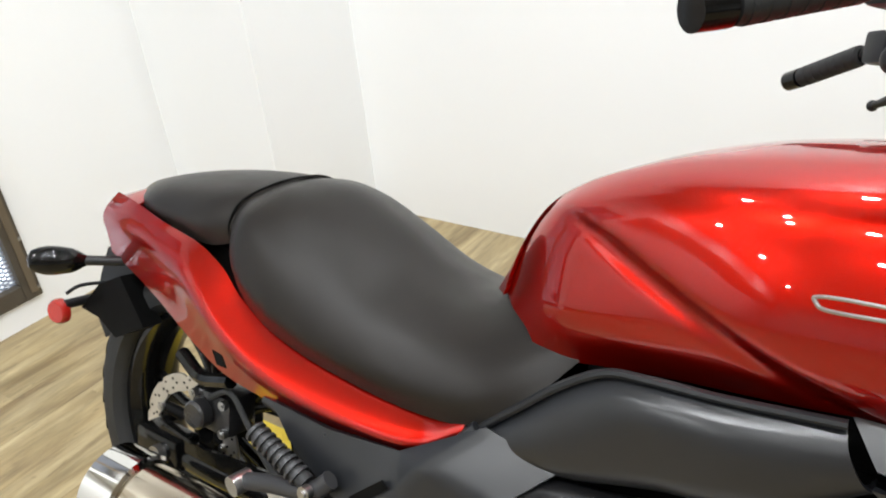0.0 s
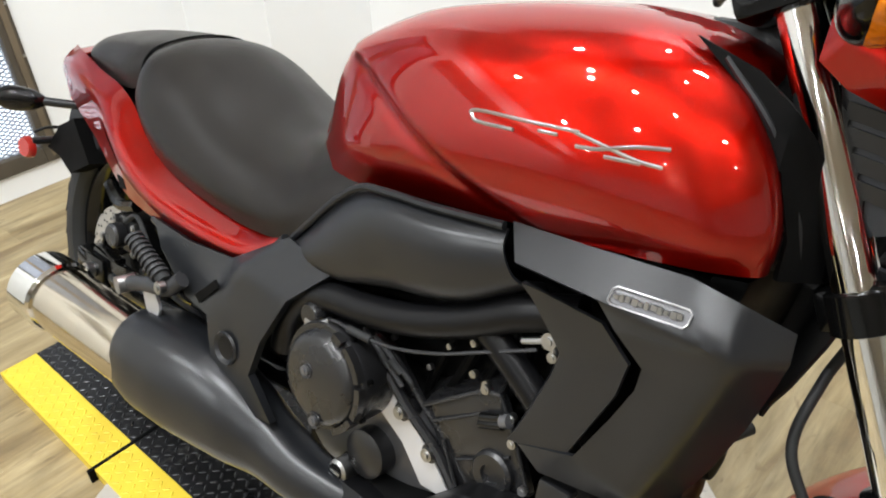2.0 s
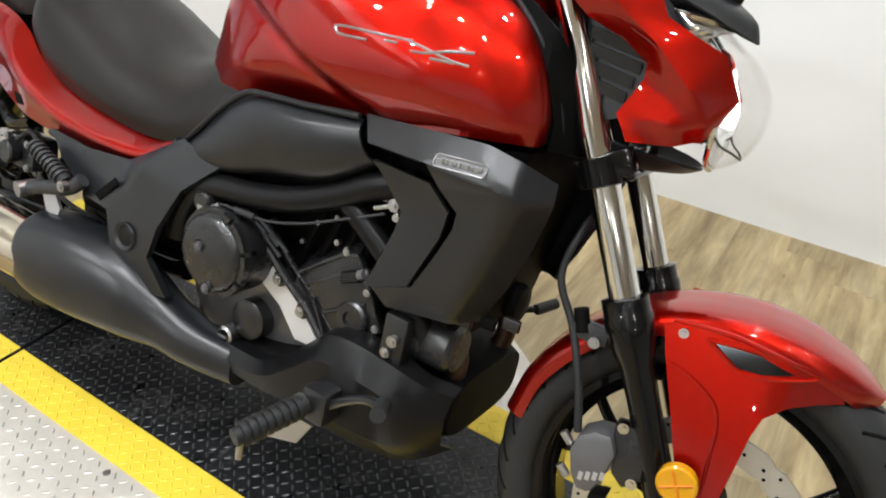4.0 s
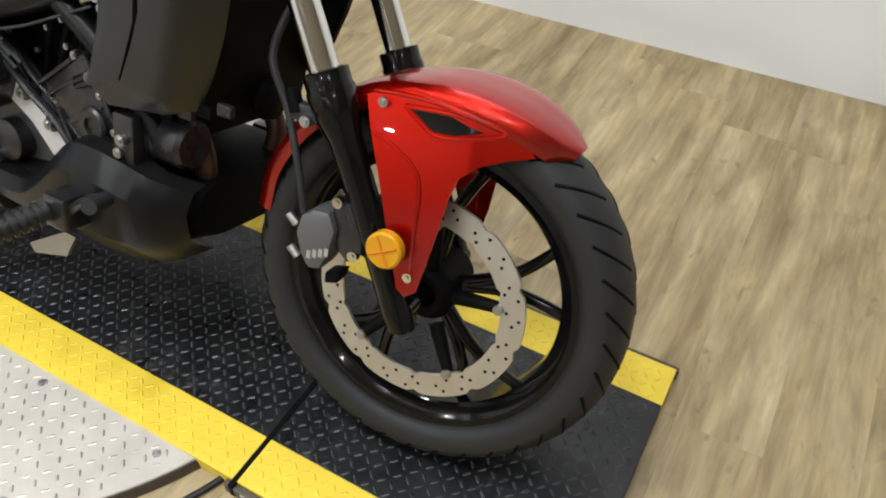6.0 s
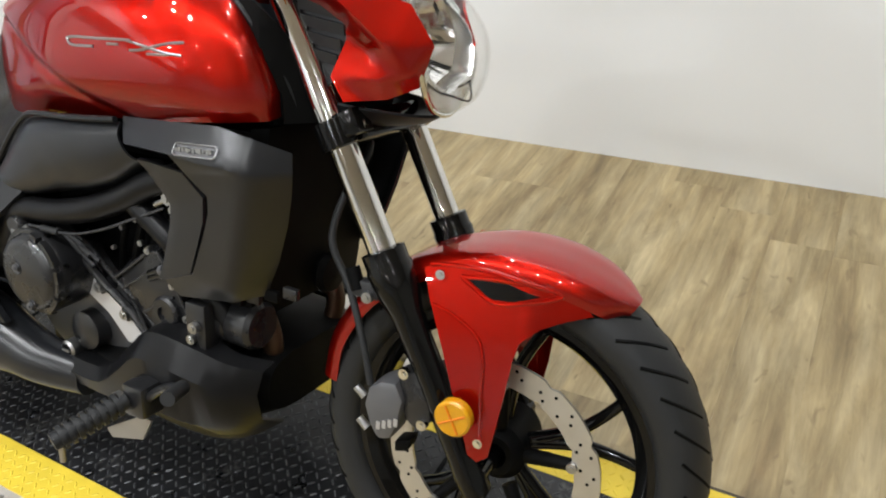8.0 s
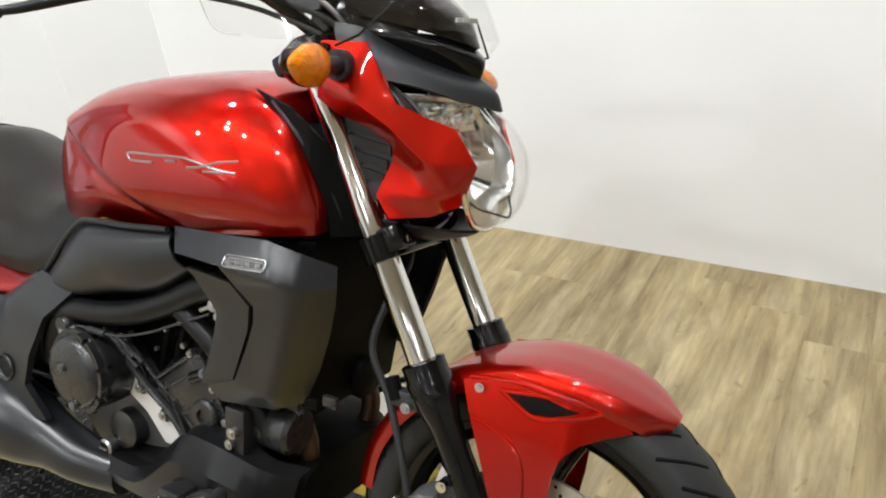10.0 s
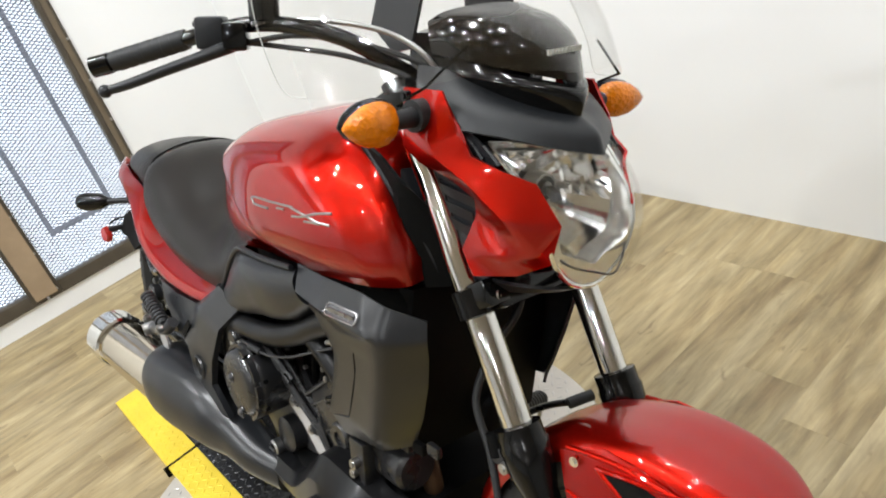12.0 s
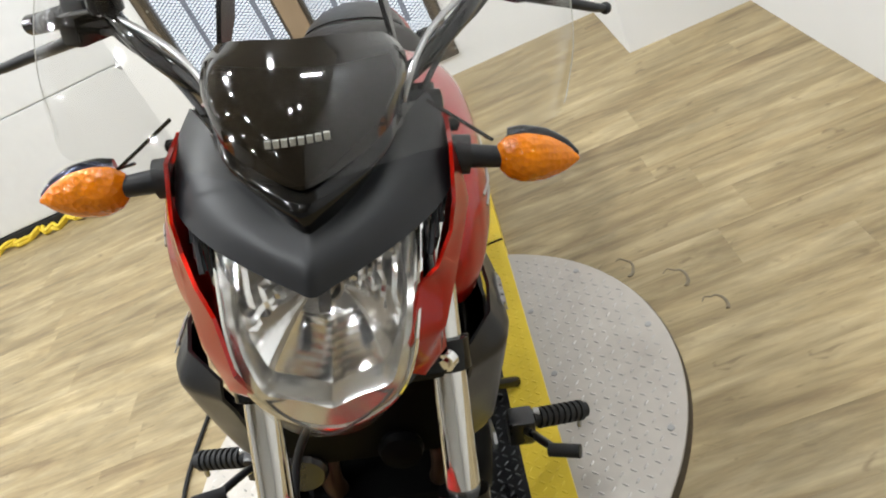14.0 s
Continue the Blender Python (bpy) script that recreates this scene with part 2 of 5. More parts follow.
# ---- building helpers ----
def finish(name, bm, material, parent=None, label="", smooth=True, m=None):
    me = bpy.data.meshes.new(name)
    bmesh.ops.recalc_face_normals(bm, faces=bm.faces)
    bm.to_mesh(me)
    bm.free()
    if smooth:
        for p in me.polygons:
            p.use_smooth = True
        me.set_sharp_from_angle(angle=radians(38))
    me.materials.append(material)
    ob = new(name, me)
    if parent:
        ob.parent = parent
    if m is not None:
        ob.matrix_basis = m
    if label:
        tagged(ob, label)
    return ob


def part(name, bm, material, parent, label="", m=None, smooth=True):
    return finish(name, bm, material, parent, label, smooth, m)


def thing(name, bm, material, label, category, group="", kind="", smooth=True):
    return tagged(finish(name, bm, material, smooth=smooth), label, category, group, kind)


def box(bm, x0, x1, y0, y1, z0, z1, bevel=0.0):
    vs = bmesh.ops.create_cube(bm, size=1.0, matrix=Matrix.LocRotScale(((x0 + x1) / 2, (y0 + y1) / 2, (z0 + z1) / 2), None, (x1 - x0, y1 - y0, z1 - z0)))["verts"]
    if bevel:
        bmesh.ops.bevel(bm, geom=list({e for v in vs for e in v.link_edges}), offset=bevel, segments=2, affect="EDGES", profile=0.6)
    return bm


def tube(bm, pts, r, seg=14, r_end=None, smooth_path=True, n=8, cap=True):
    """A round bar along a path of points; r may change towards r_end."""
    pts = [Vector(p) for p in pts]
    if smooth_path and len(pts) > 2:
        pts = catmull(pts, n)
    rings = []
    side = None
    for i, p in enumerate(pts):
        d = (pts[min(i + 1, len(pts) - 1)] - pts[max(i - 1, 0)]).normalized()
        if side is None:
            side = d.orthogonal().normalized()
        side = (side - d * side.dot(d)).normalized()
        up = d.cross(side)
        rr = r if r_end is None else r + (r_end - r) * i / (len(pts) - 1)
        rings.append([bm.verts.new(p + rr * (math.cos(a) * side + math.sin(a) * up)) for a in (2 * math.pi * k / seg for k in range(seg))])
    for a, b in zip(rings, rings[1:]):
        for k in range(seg):
            bm.faces.new((a[k], a[(k + 1) % seg], b[(k + 1) % seg], b[k]))
    if cap:
        bm.faces.new(rings[0])
        bm.faces.new(rings[-1])
    return bm


def catmull(pts, n):
    """A centripetal curve through the points, n steps to a span."""
    pts = [Vector(p) for p in pts]
    if len(pts) < 3:
        return [pts[0].lerp(pts[-1], k / n) for k in range(n + 1)]
    ext = [pts[0] * 2 - pts[1]] + pts + [pts[-1] * 2 - pts[-2]]
    out = []
    for i in range(1, len(ext) - 2):
        p0, p1, p2, p3 = ext[i - 1:i + 3]
        t1 = max(1e-4, (p1 - p0).length ** 0.5)
        t2 = t1 + max(1e-4, (p2 - p1).length ** 0.5)
        t3 = t2 + max(1e-4, (p3 - p2).length ** 0.5)
        for k in range(n):
            t = t1 + (t2 - t1) * k / n
            a1 = p0 * ((t1 - t) / t1) + p1 * (t / t1)
            a2 = p1 * ((t2 - t) / (t2 - t1)) + p2 * ((t - t1) / (t2 - t1))
            a3 = p2 * ((t3 - t) / (t3 - t2)) + p3 * ((t - t2) / (t3 - t2))
            b1 = a1 * ((t2 - t) / t2) + a2 * (t / t2)
            b2 = a2 * ((t3 - t) / (t3 - t1)) + a3 * ((t - t1) / (t3 - t1))
            out.append(b1 * ((t2 - t) / (t2 - t1)) + b2 * ((t - t1) / (t2 - t1)))
    return out + [pts[-1]]


def skin(rows, nu=5, nv=5, thick=0.0, mirror=False, shape=None, straight_v=False, straight_u=False):
    """A smooth sheet through rows of points; with mirror, the rows run on over the middle to the other side. thick: its thickness."""
    rows = [[Vector(p) for p in r] for r in rows]
    if mirror:
        rows = rows + [[Vector((p.x, -p.y, p.z)) for p in r] for r in reversed(rows[:-1])]
    rows = [r if straight_u else catmull(r, nu) for r in rows]
    if straight_v:
        grid = rows
    else:
        cols = [catmull([r[i] for r in rows], nv) for i in range(len(rows[0]))]
        grid = [[c[j] for c in cols] for j in range(len(cols[0]))]
    bm = bmesh.new()
    vs = [[bm.verts.new(shape(p) if shape else p) for p in r] for r in grid]
    faces = [bm.faces.new((a[i], a[i + 1], b[i + 1], b[i])) for a, b in zip(vs, vs[1:]) for i in range(len(a) - 1)]
    bmesh.ops.remove_doubles(bm, verts=bm.verts, dist=0.0003)
    if thick:
        bmesh.ops.recalc_face_normals(bm, faces=bm.faces)
        bmesh.ops.solidify(bm, geom=list(bm.faces), thickness=thick)
    return bm


def lathe(profile, seg=64, axis="Y", center=(0, 0, 0), closed=False):
    """A turned body: profile of (along the axis, radius)."""
    bm = bmesh.new()
    c = Vector(center)
    rings = []
    for h, r in profile:
        ring = []
        for k in range(seg):
            a = 2 * math.pi * k / seg
            if axis == "Y":
                v = Vector((r * math.cos(a), h, r * math.sin(a)))
            elif axis == "Z":
                v = Vector((r * math.cos(a), r * math.sin(a), h))
            else:
                v = Vector((h, r * math.cos(a), r * math.sin(a)))
            ring.append(bm.verts.new(c + v))
        rings.append(ring)
    pairs = list(zip(rings, rings[1:])) + ([(rings[-1], rings[0])] if closed else [])
    for a, b in pairs:
        for k in range(seg):
            bm.faces.new((a[k], a[(k + 1) % seg], b[(k + 1) % seg], b[k]))
    if not closed:
        for ring, (h, r) in ((rings[0], profile[0]), (rings[-1], profile[-1])):
            if r > 1e-4:
                bm.faces.new(ring)
    bmesh.ops.remove_doubles(bm, verts=bm.verts, dist=1e-5)
    return bm


def rod(p, q, r, seg=16, r2=None):
    return tube(bmesh.new(), [p, q], r, seg, r2)


def prism(outline, y0, y1, bevel=0.0):
    """An outline in x and z, given depth from y0 to y1."""
    bm = bmesh.new()
    f = bm.faces.new([bm.verts.new((x, y0, z)) for x, z in outline])
    ext = bmesh.ops.extrude_face_region(bm, geom=[f])["geom"]
    bmesh.ops.translate(bm, verts=[v for v in ext if isinstance(v, bmesh.types.BMVert)], vec=(0, y1 - y0, 0))
    if bevel:
        bmesh.ops.recalc_face_normals(bm, faces=bm.faces)
        bmesh.ops.bevel(bm, geom=list(bm.edges), offset=bevel, segments=2, affect="EDGES", profile=0.6)
    return bm


def bolt(name, p, r, parent, material=None, m=None, ax=(0, -1, 0)):
    p, d = Vector(p), Vector(ax).normalized()
    bm = tube(bmesh.new(), [p - d * 0.004, p + d * r * 0.7], r, 12, smooth_path=False)
    tube(bm, [p + d * r * 0.7, p + d * r * 1.0], r * 0.55, 6, smooth_path=False)
    return part(name, bm, material or STEEL, parent, m=m)



def panel(outline, yfun, thick=0.004, step=0.02, smooth_n=0):
    """A curved sheet over an outline in x and z, at the depth y = yfun(x, z)."""
    if smooth_n:
        pts = [Vector((x, 0, z)) for x, z in outline]
        pts = catmull(pts + [pts[0]], smooth_n)[:-1]
        outline = [(p.x, p.z) for p in pts]
    bm = bmesh.new()
    bm.faces.new([bm.verts.new((x, 0, z)) for x, z in outline])
    xs, zs = [x for x, _ in outline], [z for _, z in outline]
    for lo, hi, no in ((min(xs), max(xs), (1, 0, 0)), (min(zs), max(zs), (0, 0, 1))):
        v = lo + step
        while v < hi - step * 0.3:
            co = (v, 0, 0) if no[0] else (0, 0, v)
            bmesh.ops.bisect_plane(bm, geom=list(bm.verts) + list(bm.edges) + list(bm.faces), plane_co=co, plane_no=no)
            v += step
    for v in bm.verts:
        v.co.y = yfun(v.co.x, v.co.z)
    bmesh.ops.recalc_face_normals(bm, faces=bm.faces)
    bmesh.ops.solidify(bm, geom=list(bm.faces), thickness=thick)
    return bm


def rings(secs, seg=28, power=2.0, n=5):
    """A closed body through cross-sections (x, y, z, half width, half height)."""
    ctr = catmull([Vector(s[:3]) for s in secs], n)
    siz = catmull([Vector((s[3], s[4], 0)) for s in secs], n)
    bm = bmesh.new()
    rr = []
    for c, q in zip(ctr, siz):
        ring = []
        for k in range(seg):
            a = 2 * math.pi * k / seg
            ca, sa = math.cos(a), math.sin(a)
            ring.append(bm.verts.new((c.x, c.y + q.x * math.copysign(abs(ca) ** (2 / power), ca), c.z + q.y * math.copysign(abs(sa) ** (2 / power), sa))))
        rr.append(ring)
    for p, q in zip(rr, rr[1:]):
        for k in range(seg):
            bm.faces.new((p[k], p[(k + 1) % seg], q[(k + 1) % seg], q[k]))
    bm.faces.new(rr[0])
    bm.faces.new(rr[-1])
    return bm


def facets(verts, faces, thick=0.004, bevel=0.004):
    """A moulded shell of flat facets with softened edges."""
    bm = bmesh.new()
    vs = [bm.verts.new(v) for v in verts]
    for f in faces:
        bm.faces.new([vs[i] for i in f])
    bmesh.ops.recalc_face_normals(bm, faces=bm.faces)
    bmesh.ops.subdivide_edges(bm, edges=bm.edges[:], cuts=5, use_grid_fill=True)
    inner = [v for v in bm.verts if not v.is_boundary]
    for _ in range(3):
        bmesh.ops.smooth_vert(bm, verts=inner, factor=min(0.5, bevel * 40), use_axis_x=True, use_axis_y=True, use_axis_z=True)
    bmesh.ops.solidify(bm, geom=bm.faces[:], thickness=thick)
    return bm


def across(row):
    """A row that ends on the middle, carried on to the other side."""
    return [Vector(p) for p in row] + [Vector((p[0], -p[1], p[2])) for p in reversed(row[:-1])]


def flip(rows, s):
    return [[(x, y * s, z) for x, y, z in r] for r in rows]


def both(fn):
    for s in (1, -1):
        fn(s)


# ---- the room ----
FZ = -0.03
XW, YW, XE, YS, ZC = -1.3, 1.457, 8.0, -9.0, 3.0


def wall(name, x0, x1, y0, y1, z0, z1, label):
    return thing(name, box(bmesh.new(), x0, x1, y0, y1, z0, z1), WALL, label, "wall", kind="structure", smooth=False)


DY0, DY1, DZ0, DZ1 = -0.75, 0.39, 0.055, 2.25
GY1, GX = -0.95, -1.66
north = wall("wall_north", -0.77, XE, YW, YW + 0.12, FZ - 0.05, ZC, "plain white painted wall behind the motorcycle")
for v in north.data.vertices:
    v.co.y += 0.012 * (v.co.x + 0.77)
wall("wall_jog", XW - 0.36, -0.77, 0.99, YW + 0.12, FZ - 0.05, ZC, "white painted wall corner that juts into the room")
wall("wall_east", XE, XE + 0.12, YS, YW + 0.12, FZ - 0.05, ZC, "plain white painted wall")
wall("wall_south", GX - 0.1, XE, YS - 0.12, YS, FZ - 0.05, ZC, "plain white painted wall")
wall("wall_west_low", XW - 0.36, XW, DY0, DY1, FZ - 0.05, DZ0, "low white wall under the mesh doors")
wall("wall_west_high", XW - 0.36, XW, DY0, DY1, DZ1, ZC, "white wall over the mesh doors")
wall("wall_west_side", XW - 0.36, XW, DY1, 0.99, FZ - 0.05, ZC, "white wall beside the mesh doors")
wall("wall_west_pier", XW - 0.36, XW, GY1, DY0, FZ - 0.05, ZC, "white wall pier between the mesh doors and the garage door")
wall("wall_west_lintel", XW - 0.36, XW, YS, GY1, 2.4, ZC, "white wall over the garage door")
thing("ceiling", box(bmesh.new(), GX - 0.1, XE, YS, YW + 0.13, ZC, ZC + 0.1), CEIL, "unseen ceiling of the showroom, warm grey to dim reflections", "ceiling", kind="structure", smooth=False)
floor = thing("floor", box(bmesh.new(), GX - 0.1, XE, YS, YW + 0.11, FZ - 0.06, FZ - 0.0035), DARK, "light brown wood-look vinyl plank floor", "floor", kind="structure", smooth=False)

# mesh security doors, daylight behind
thing("window_1", box(bmesh.new(), XW - 0.2, XW - 0.19, DY0, DY1, DZ0, DZ1), DAY, "bright frosted daylight glazing behind the mesh doors", "window", kind="structure", smooth=False)


def mesh_door(y0, y1):
    w = 0.055
    door = tagged(new("mesh_door"), "dark wood and steel security door with expanded metal mesh", "door", "mesh security doors")
    door.location = (XW, (y0 + y1) / 2, DZ0)
    off = Matrix.Translation((-XW, -(y0 + y1) / 2, -DZ0))
    for nm, a in (("stile", (y0, y0 + w, DZ0, DZ1)), ("stile", (y1 - w, y1, DZ0, DZ1)), ("rail", (y0 + w, y1 - w, DZ0, DZ0 + w)), ("rail", (y0 + w, y1 - w, DZ1 - w, DZ1))):
        st = part(nm, box(bmesh.new(), XW - 0.03, XW + 0.015, a[0], a[1], a[2], a[3], 0.004), IRON, door, m=off, smooth=False)
    # brown battens on the frame
    for y in (y0 + 0.012, y1 - 0.034):
        part("batten", box(bmesh.new(), XW + 0.015, XW + 0.021, y, y + 0.022, DZ0 + 0.02, DZ1 - 0.02, 0.002), WOODDARK, door, "worn brown wooden batten", m=off, smooth=False)
    for y in (y0 + 0.04, y1 - 0.008):
        for k in range(9):
            z = DZ0 + 0.03 + k * 0.17
            part("screw", lathe([(0.015, 0.006), (0.019, 0.005), (0.02, 0.0)], 10, "X", (XW, y, z)), STEEL, door, m=off)
    # inner steel frame behind the mesh
    i0, i1, j0, j1 = y0 + 0.14, y1 - 0.14, DZ0 + 0.19, DZ1 - 0.2
    for a in ((i0, i0 + 0.022, j0, j1), (i1 - 0.022, i1, j0, j1), (i0, i1, j0, j0 + 0.022), (i0, i1, j1 - 0.022, j1)):
        part("inner_frame", box(bmesh.new(), XW - 0.12, XW - 0.1, a[0], a[1], a[2], a[3], 0.003), WIRE, door, m=off, smooth=False)
    bm = bmesh.new()
    ya, yb, za, zb = y0 + w, y1 - w, DZ0 + w, min(DZ1 - w, 1.35)
    py, pz, r = 0.0285, 0.0145, 0.0028
    for sgn in (1, -1):
        k0 = int((yb - ya) / py + (zb - za) / pz) + 2
        for k in range(-k0, k0):
            c = ya + k * py
            # line y = c + sgn * (z - za) * py / pz, cut to the opening
            t0, t1 = za, zb
            if sgn > 0:
                t0, t1 = max(t0, za + (ya - c) * pz / py), min(t1, za + (yb - c) * pz / py)
            else:
                t0, t1 = max(t0, za + (c - yb) * pz / py), min(t1, za + (c - ya) * pz / py)
            if t1 - t0 < 0.004:
                continue
            p = Vector((XW - 0.012, c + sgn * (t0 - za) * py / pz, t0))
            q = Vector((XW - 0.012, c + sgn * (t1 - za) * py / pz, t1))
            d = (q - p).normalized()
            n = Vector((0, -d.z, d.y)) * r
            x = Vector((r, 0, 0))
            vs = [bm.verts.new(v) for v in (p + n, p + x, p - n, q + n, q + x, q - n)]
            bm.faces.new((vs[0], vs[1], vs[4], vs[3]))
            bm.faces.new((vs[1], vs[2], vs[5], vs[4]))
            bm.faces.new((vs[2], vs[0], vs[3], vs[5]))
    tagged(part("wire_mesh", bm, WIRE, door, "diamond-shaped expanded steel mesh", m=off, smooth=False), kind="stuff")
    bm = bmesh.new()
    box(bm, XW - 0.012, XW - 0.006, ya, yb, zb, DZ1 - w)
    part("upper_panel", bm, WIRE, door, m=off, smooth=False)
    return door


mesh_door(-0.175, DY1)
thing("meeting_post", box(bmesh.new(), XW + 0.0215, XW + 0.03, -0.225, -0.135, DZ0 + 0.02, DZ1 - 0.02, 0.003), TAN, "tan wooden cover strip between the mesh doors", "trim", kind="structure", smooth=False)
d2 = mesh_door(DY0, -0.185)
part("lock_box", box(bmesh.new(), XW + 0.015, XW + 0.03, -0.66, -0.56, 0.2, 0.36, 0.004), GLOSS, d2, m=Matrix.Translation((-XW, -(DY0 - 0.185) / 2, -DZ0)))
part("lock_latch", tube(bmesh.new(), [(XW + 0.03, -0.63, 0.25), (XW + 0.06, -0.65, 0.25), (XW + 0.06, -0.70, 0.26)], 0.007), STEEL, d2, m=Matrix.Translation((-XW, -(DY0 - 0.185) / 2, -DZ0)))

# garage door
gar = thing("garage_door", box(bmesh.new(), GX - 0.05, GX - 0.012, YS, GY1, FZ + 0.06, 2.5), GARAGE, "grey sectional garage door with a black bottom seal", "garage door", kind="structure", smooth=False)
for k in range(4):
    part("door_panel", box(bmesh.new(), GX - 0.012, GX, YS, GY1 - 0.02, FZ + 0.065 + k * 0.535, FZ + 0.065 + (k + 1) * 0.535 - 0.006, 0.004), GARAGE, gar, smooth=False)
    part("hinge", prism([(0, 0), (0.045, 0.03), (0, 0.075)], -0.035, 0.035, 0.003), STEEL, gar, m=Matrix.Translation((GX, -1.08, FZ + 0.56 + k * 0.535)))
part("bottom_seal", box(bmesh.new(), GX - 0.04, GX + 0.01, YS, GY1 - 0.02, FZ, FZ + 0.06, 0.008), RUBBER, gar, "black rubber bottom seal")
thing("door_track", box(bmesh.new(), GX + 0.002, GX + 0.05, GY1 - 0.06, GY1 - 0.015, FZ, 2.5, 0.004), ALU, "galvanised steel track beside the garage door", "track", kind="structure", smooth=False)
bm = bmesh.new()
pts = [(GX + 0.05 + 0.03 * math.sin(k * 1.1) + 0.014 * math.sin(k * 3.7), -2.35 + k * 0.033, FZ + 0.016 + 0.007 * math.sin(k * 2.1)) for k in range(22)]
tube(bm, pts, 0.012, 8, n=3)
tube(bm, [(p[0] + 0.018 * math.sin(i * 2.3), p[1] + 0.01, p[2] + 0.016) for i, p in enumerate(pts)], 0.01, 8, n=3)
thing("rope", bm, YELLOW, "tangled yellow rope lying along the garage door", "rope")

# ---- lift platform and turntable ----
PX0, PX1, PY0, PY1 = -0.36, 1.885, -0.229, 0.335
EDGE = 0.088
SEAMS = [PX0, 0.107, 1.326, PX1]
plat = tagged(new("lift_platform"), "black diamond-plate platform with worn yellow painted edges", "platform")


def treads(x0, x1, y0, y1, keep, name, material, parent, z=0.0, pitch=0.027):
    """Raised tread bars, crosswise in turn, over a plate."""
    vs, fs = [], []
    L, Wd, h = 0.0085, 0.0026, 0.0014
    i = 0
    ny, nx = int((y1 - y0) / pitch * 1.4142) + 1, int((x1 - x0) / pitch * 1.4142) + 1
    st = pitch / 1.4142
    for a in range(nx):
        for b in range(ny):
            x, y = x0 + (a + 0.5) * st, y0 + (b + 0.5) * st
            if x > x1 - L or x < x0 + L:
                continue
            if not keep(x, y, L):
                continue
            ang = radians(45 if (a + b) % 2 else -45)
            c, s = math.cos(ang), math.sin(ang)
            base = len(vs)
            for u, v, w in ((-L, 0, 0), (-L * 0.5, -Wd, 0), (L * 0.5, -Wd, 0), (L, 0, 0), (L * 0.5, Wd, 0), (-L * 0.5, Wd, 0), (-L * 0.45, 0, h), (L * 0.45, 0, h)):
                vs.append((x + u * c - v * s, y + u * s + v * c, z + w))
            for f in ((0, 1, 6), (1, 2, 7, 6), (2, 3, 7), (3, 4, 7), (4, 5, 6, 7), (5, 0, 6)):
                fs.append([base + k for k in f])
    me = bpy.data.meshes.new(name)
    me.from_pydata(vs, [], fs)
    me.materials.append(material)
    ob = new(name, me)
    ob.parent = parent
    tagged(ob, kind="stuff")
    return ob


for x0, x1 in zip(SEAMS, SEAMS[1:]):
    x0, x1 = x0 + 0.0045, x1 - 0.0045
    part("deck_plate", box(bmesh.new(), x0, x1, PY0 + EDGE, PY1 - EDGE, FZ, 0, 0.0015), PLATEBLACK, plat, smooth=False)
    treads(x0, x1, PY0 + EDGE, PY1 - EDGE, lambda x, y, L: PY0 + EDGE + L < y < PY1 - EDGE - L, "tread_pattern", TREADBLACK, plat)
    for y0, y1 in ((PY0, PY0 + EDGE), (PY1 - EDGE, PY1)):
        part("yellow_edge", box(bmesh.new(), x0, x1, y0, y1, FZ, 0.0003, 0.0015), YELLOW, plat, "yellow painted edge strip", smooth=False)
        treads(x0, x1, y0, y1, lambda x, y, L, a=y0, b=y1: a + L * 0.8 < y < b - L * 0.8, "edge_treads", YELLOW, plat, 0.0003)
for y in (PY0 - 0.006, PY1 + 0.006):
    part("edge_angle", box(bmesh.new(), 1.31 if y < 0 else 1.1, PX1, y - 0.006, y + 0.006, FZ, -0.006, 0.002), SKIRT, plat, smooth=False)
# near-black strips in the open joints between the plates, shade put into colour
for x in SEAMS[1:-1]:
    part("joint_shade", box(bmesh.new(), x - 0.0046, x + 0.0046, PY0 - 0.013, PY1, FZ, 0.0012, 0.001), DARK, plat, smooth=False)
# pale worn dashes along the side of the edge angle
bm = bmesh.new()
for k in range(17):
    for z in (-0.012, -0.022):
        x = 1.345 + 0.031 * k + (0.015 if z < -0.02 else 0)
        box(bm, x, x + 0.011, PY0 - 0.0132, PY0 - 0.0115, z - 0.0012, z + 0.0012)
tagged(part("edge_relief", bm, TREADALU, plat, smooth=False), kind="stuff")
TC, TR = Vector((0.70, 0.03, 0)), 0.60
turn = tagged(new("turntable"), "round aluminium diamond-plate turntable under the platform", "turntable")
part("turntable_plate", lathe([(FZ + 0.012, TR - 0.01), (FZ + 0.012, TR), (-0.006, TR), (-0.004, TR - 0.002), (-0.004, 0.0)], 128, "Z", TC), PLATEALU, turn, smooth=False)
treads(TC.x - TR, TC.x + TR, TC.y - TR, TC.y + TR, lambda x, y, L: (x - TC.x) ** 2 + (y - TC.y) ** 2 < (TR - 0.016) ** 2 and not (PY0 - L < y < PY1 + L), "tread_pattern", TREADALU, turn, -0.004, 0.034)
part("steel_skirt", lathe([(FZ, TR + 0.001), (FZ, TR + 0.005), (-0.012, TR + 0.003), (-0.009, TR + 0.001)], 128, "Z", TC, closed=True), SKIRT, turn, "dirty steel skirt, brown floor reflection in its colour")
for k in range(12):
    a = 2 * math.pi * (k + 0.18) / 12
    x, y = TC.x + (TR - 0.03) * math.cos(a), TC.y + (TR - 0.03) * math.sin(a)
    if not PY0 - 0.02 < y < PY1 + 0.02:
        part("plate_screw", lathe([(-0.005, 0.008), (-0.002, 0.007), (-0.0015, 0)], 12, "Z", (x, y, 0)), STEEL, turn)
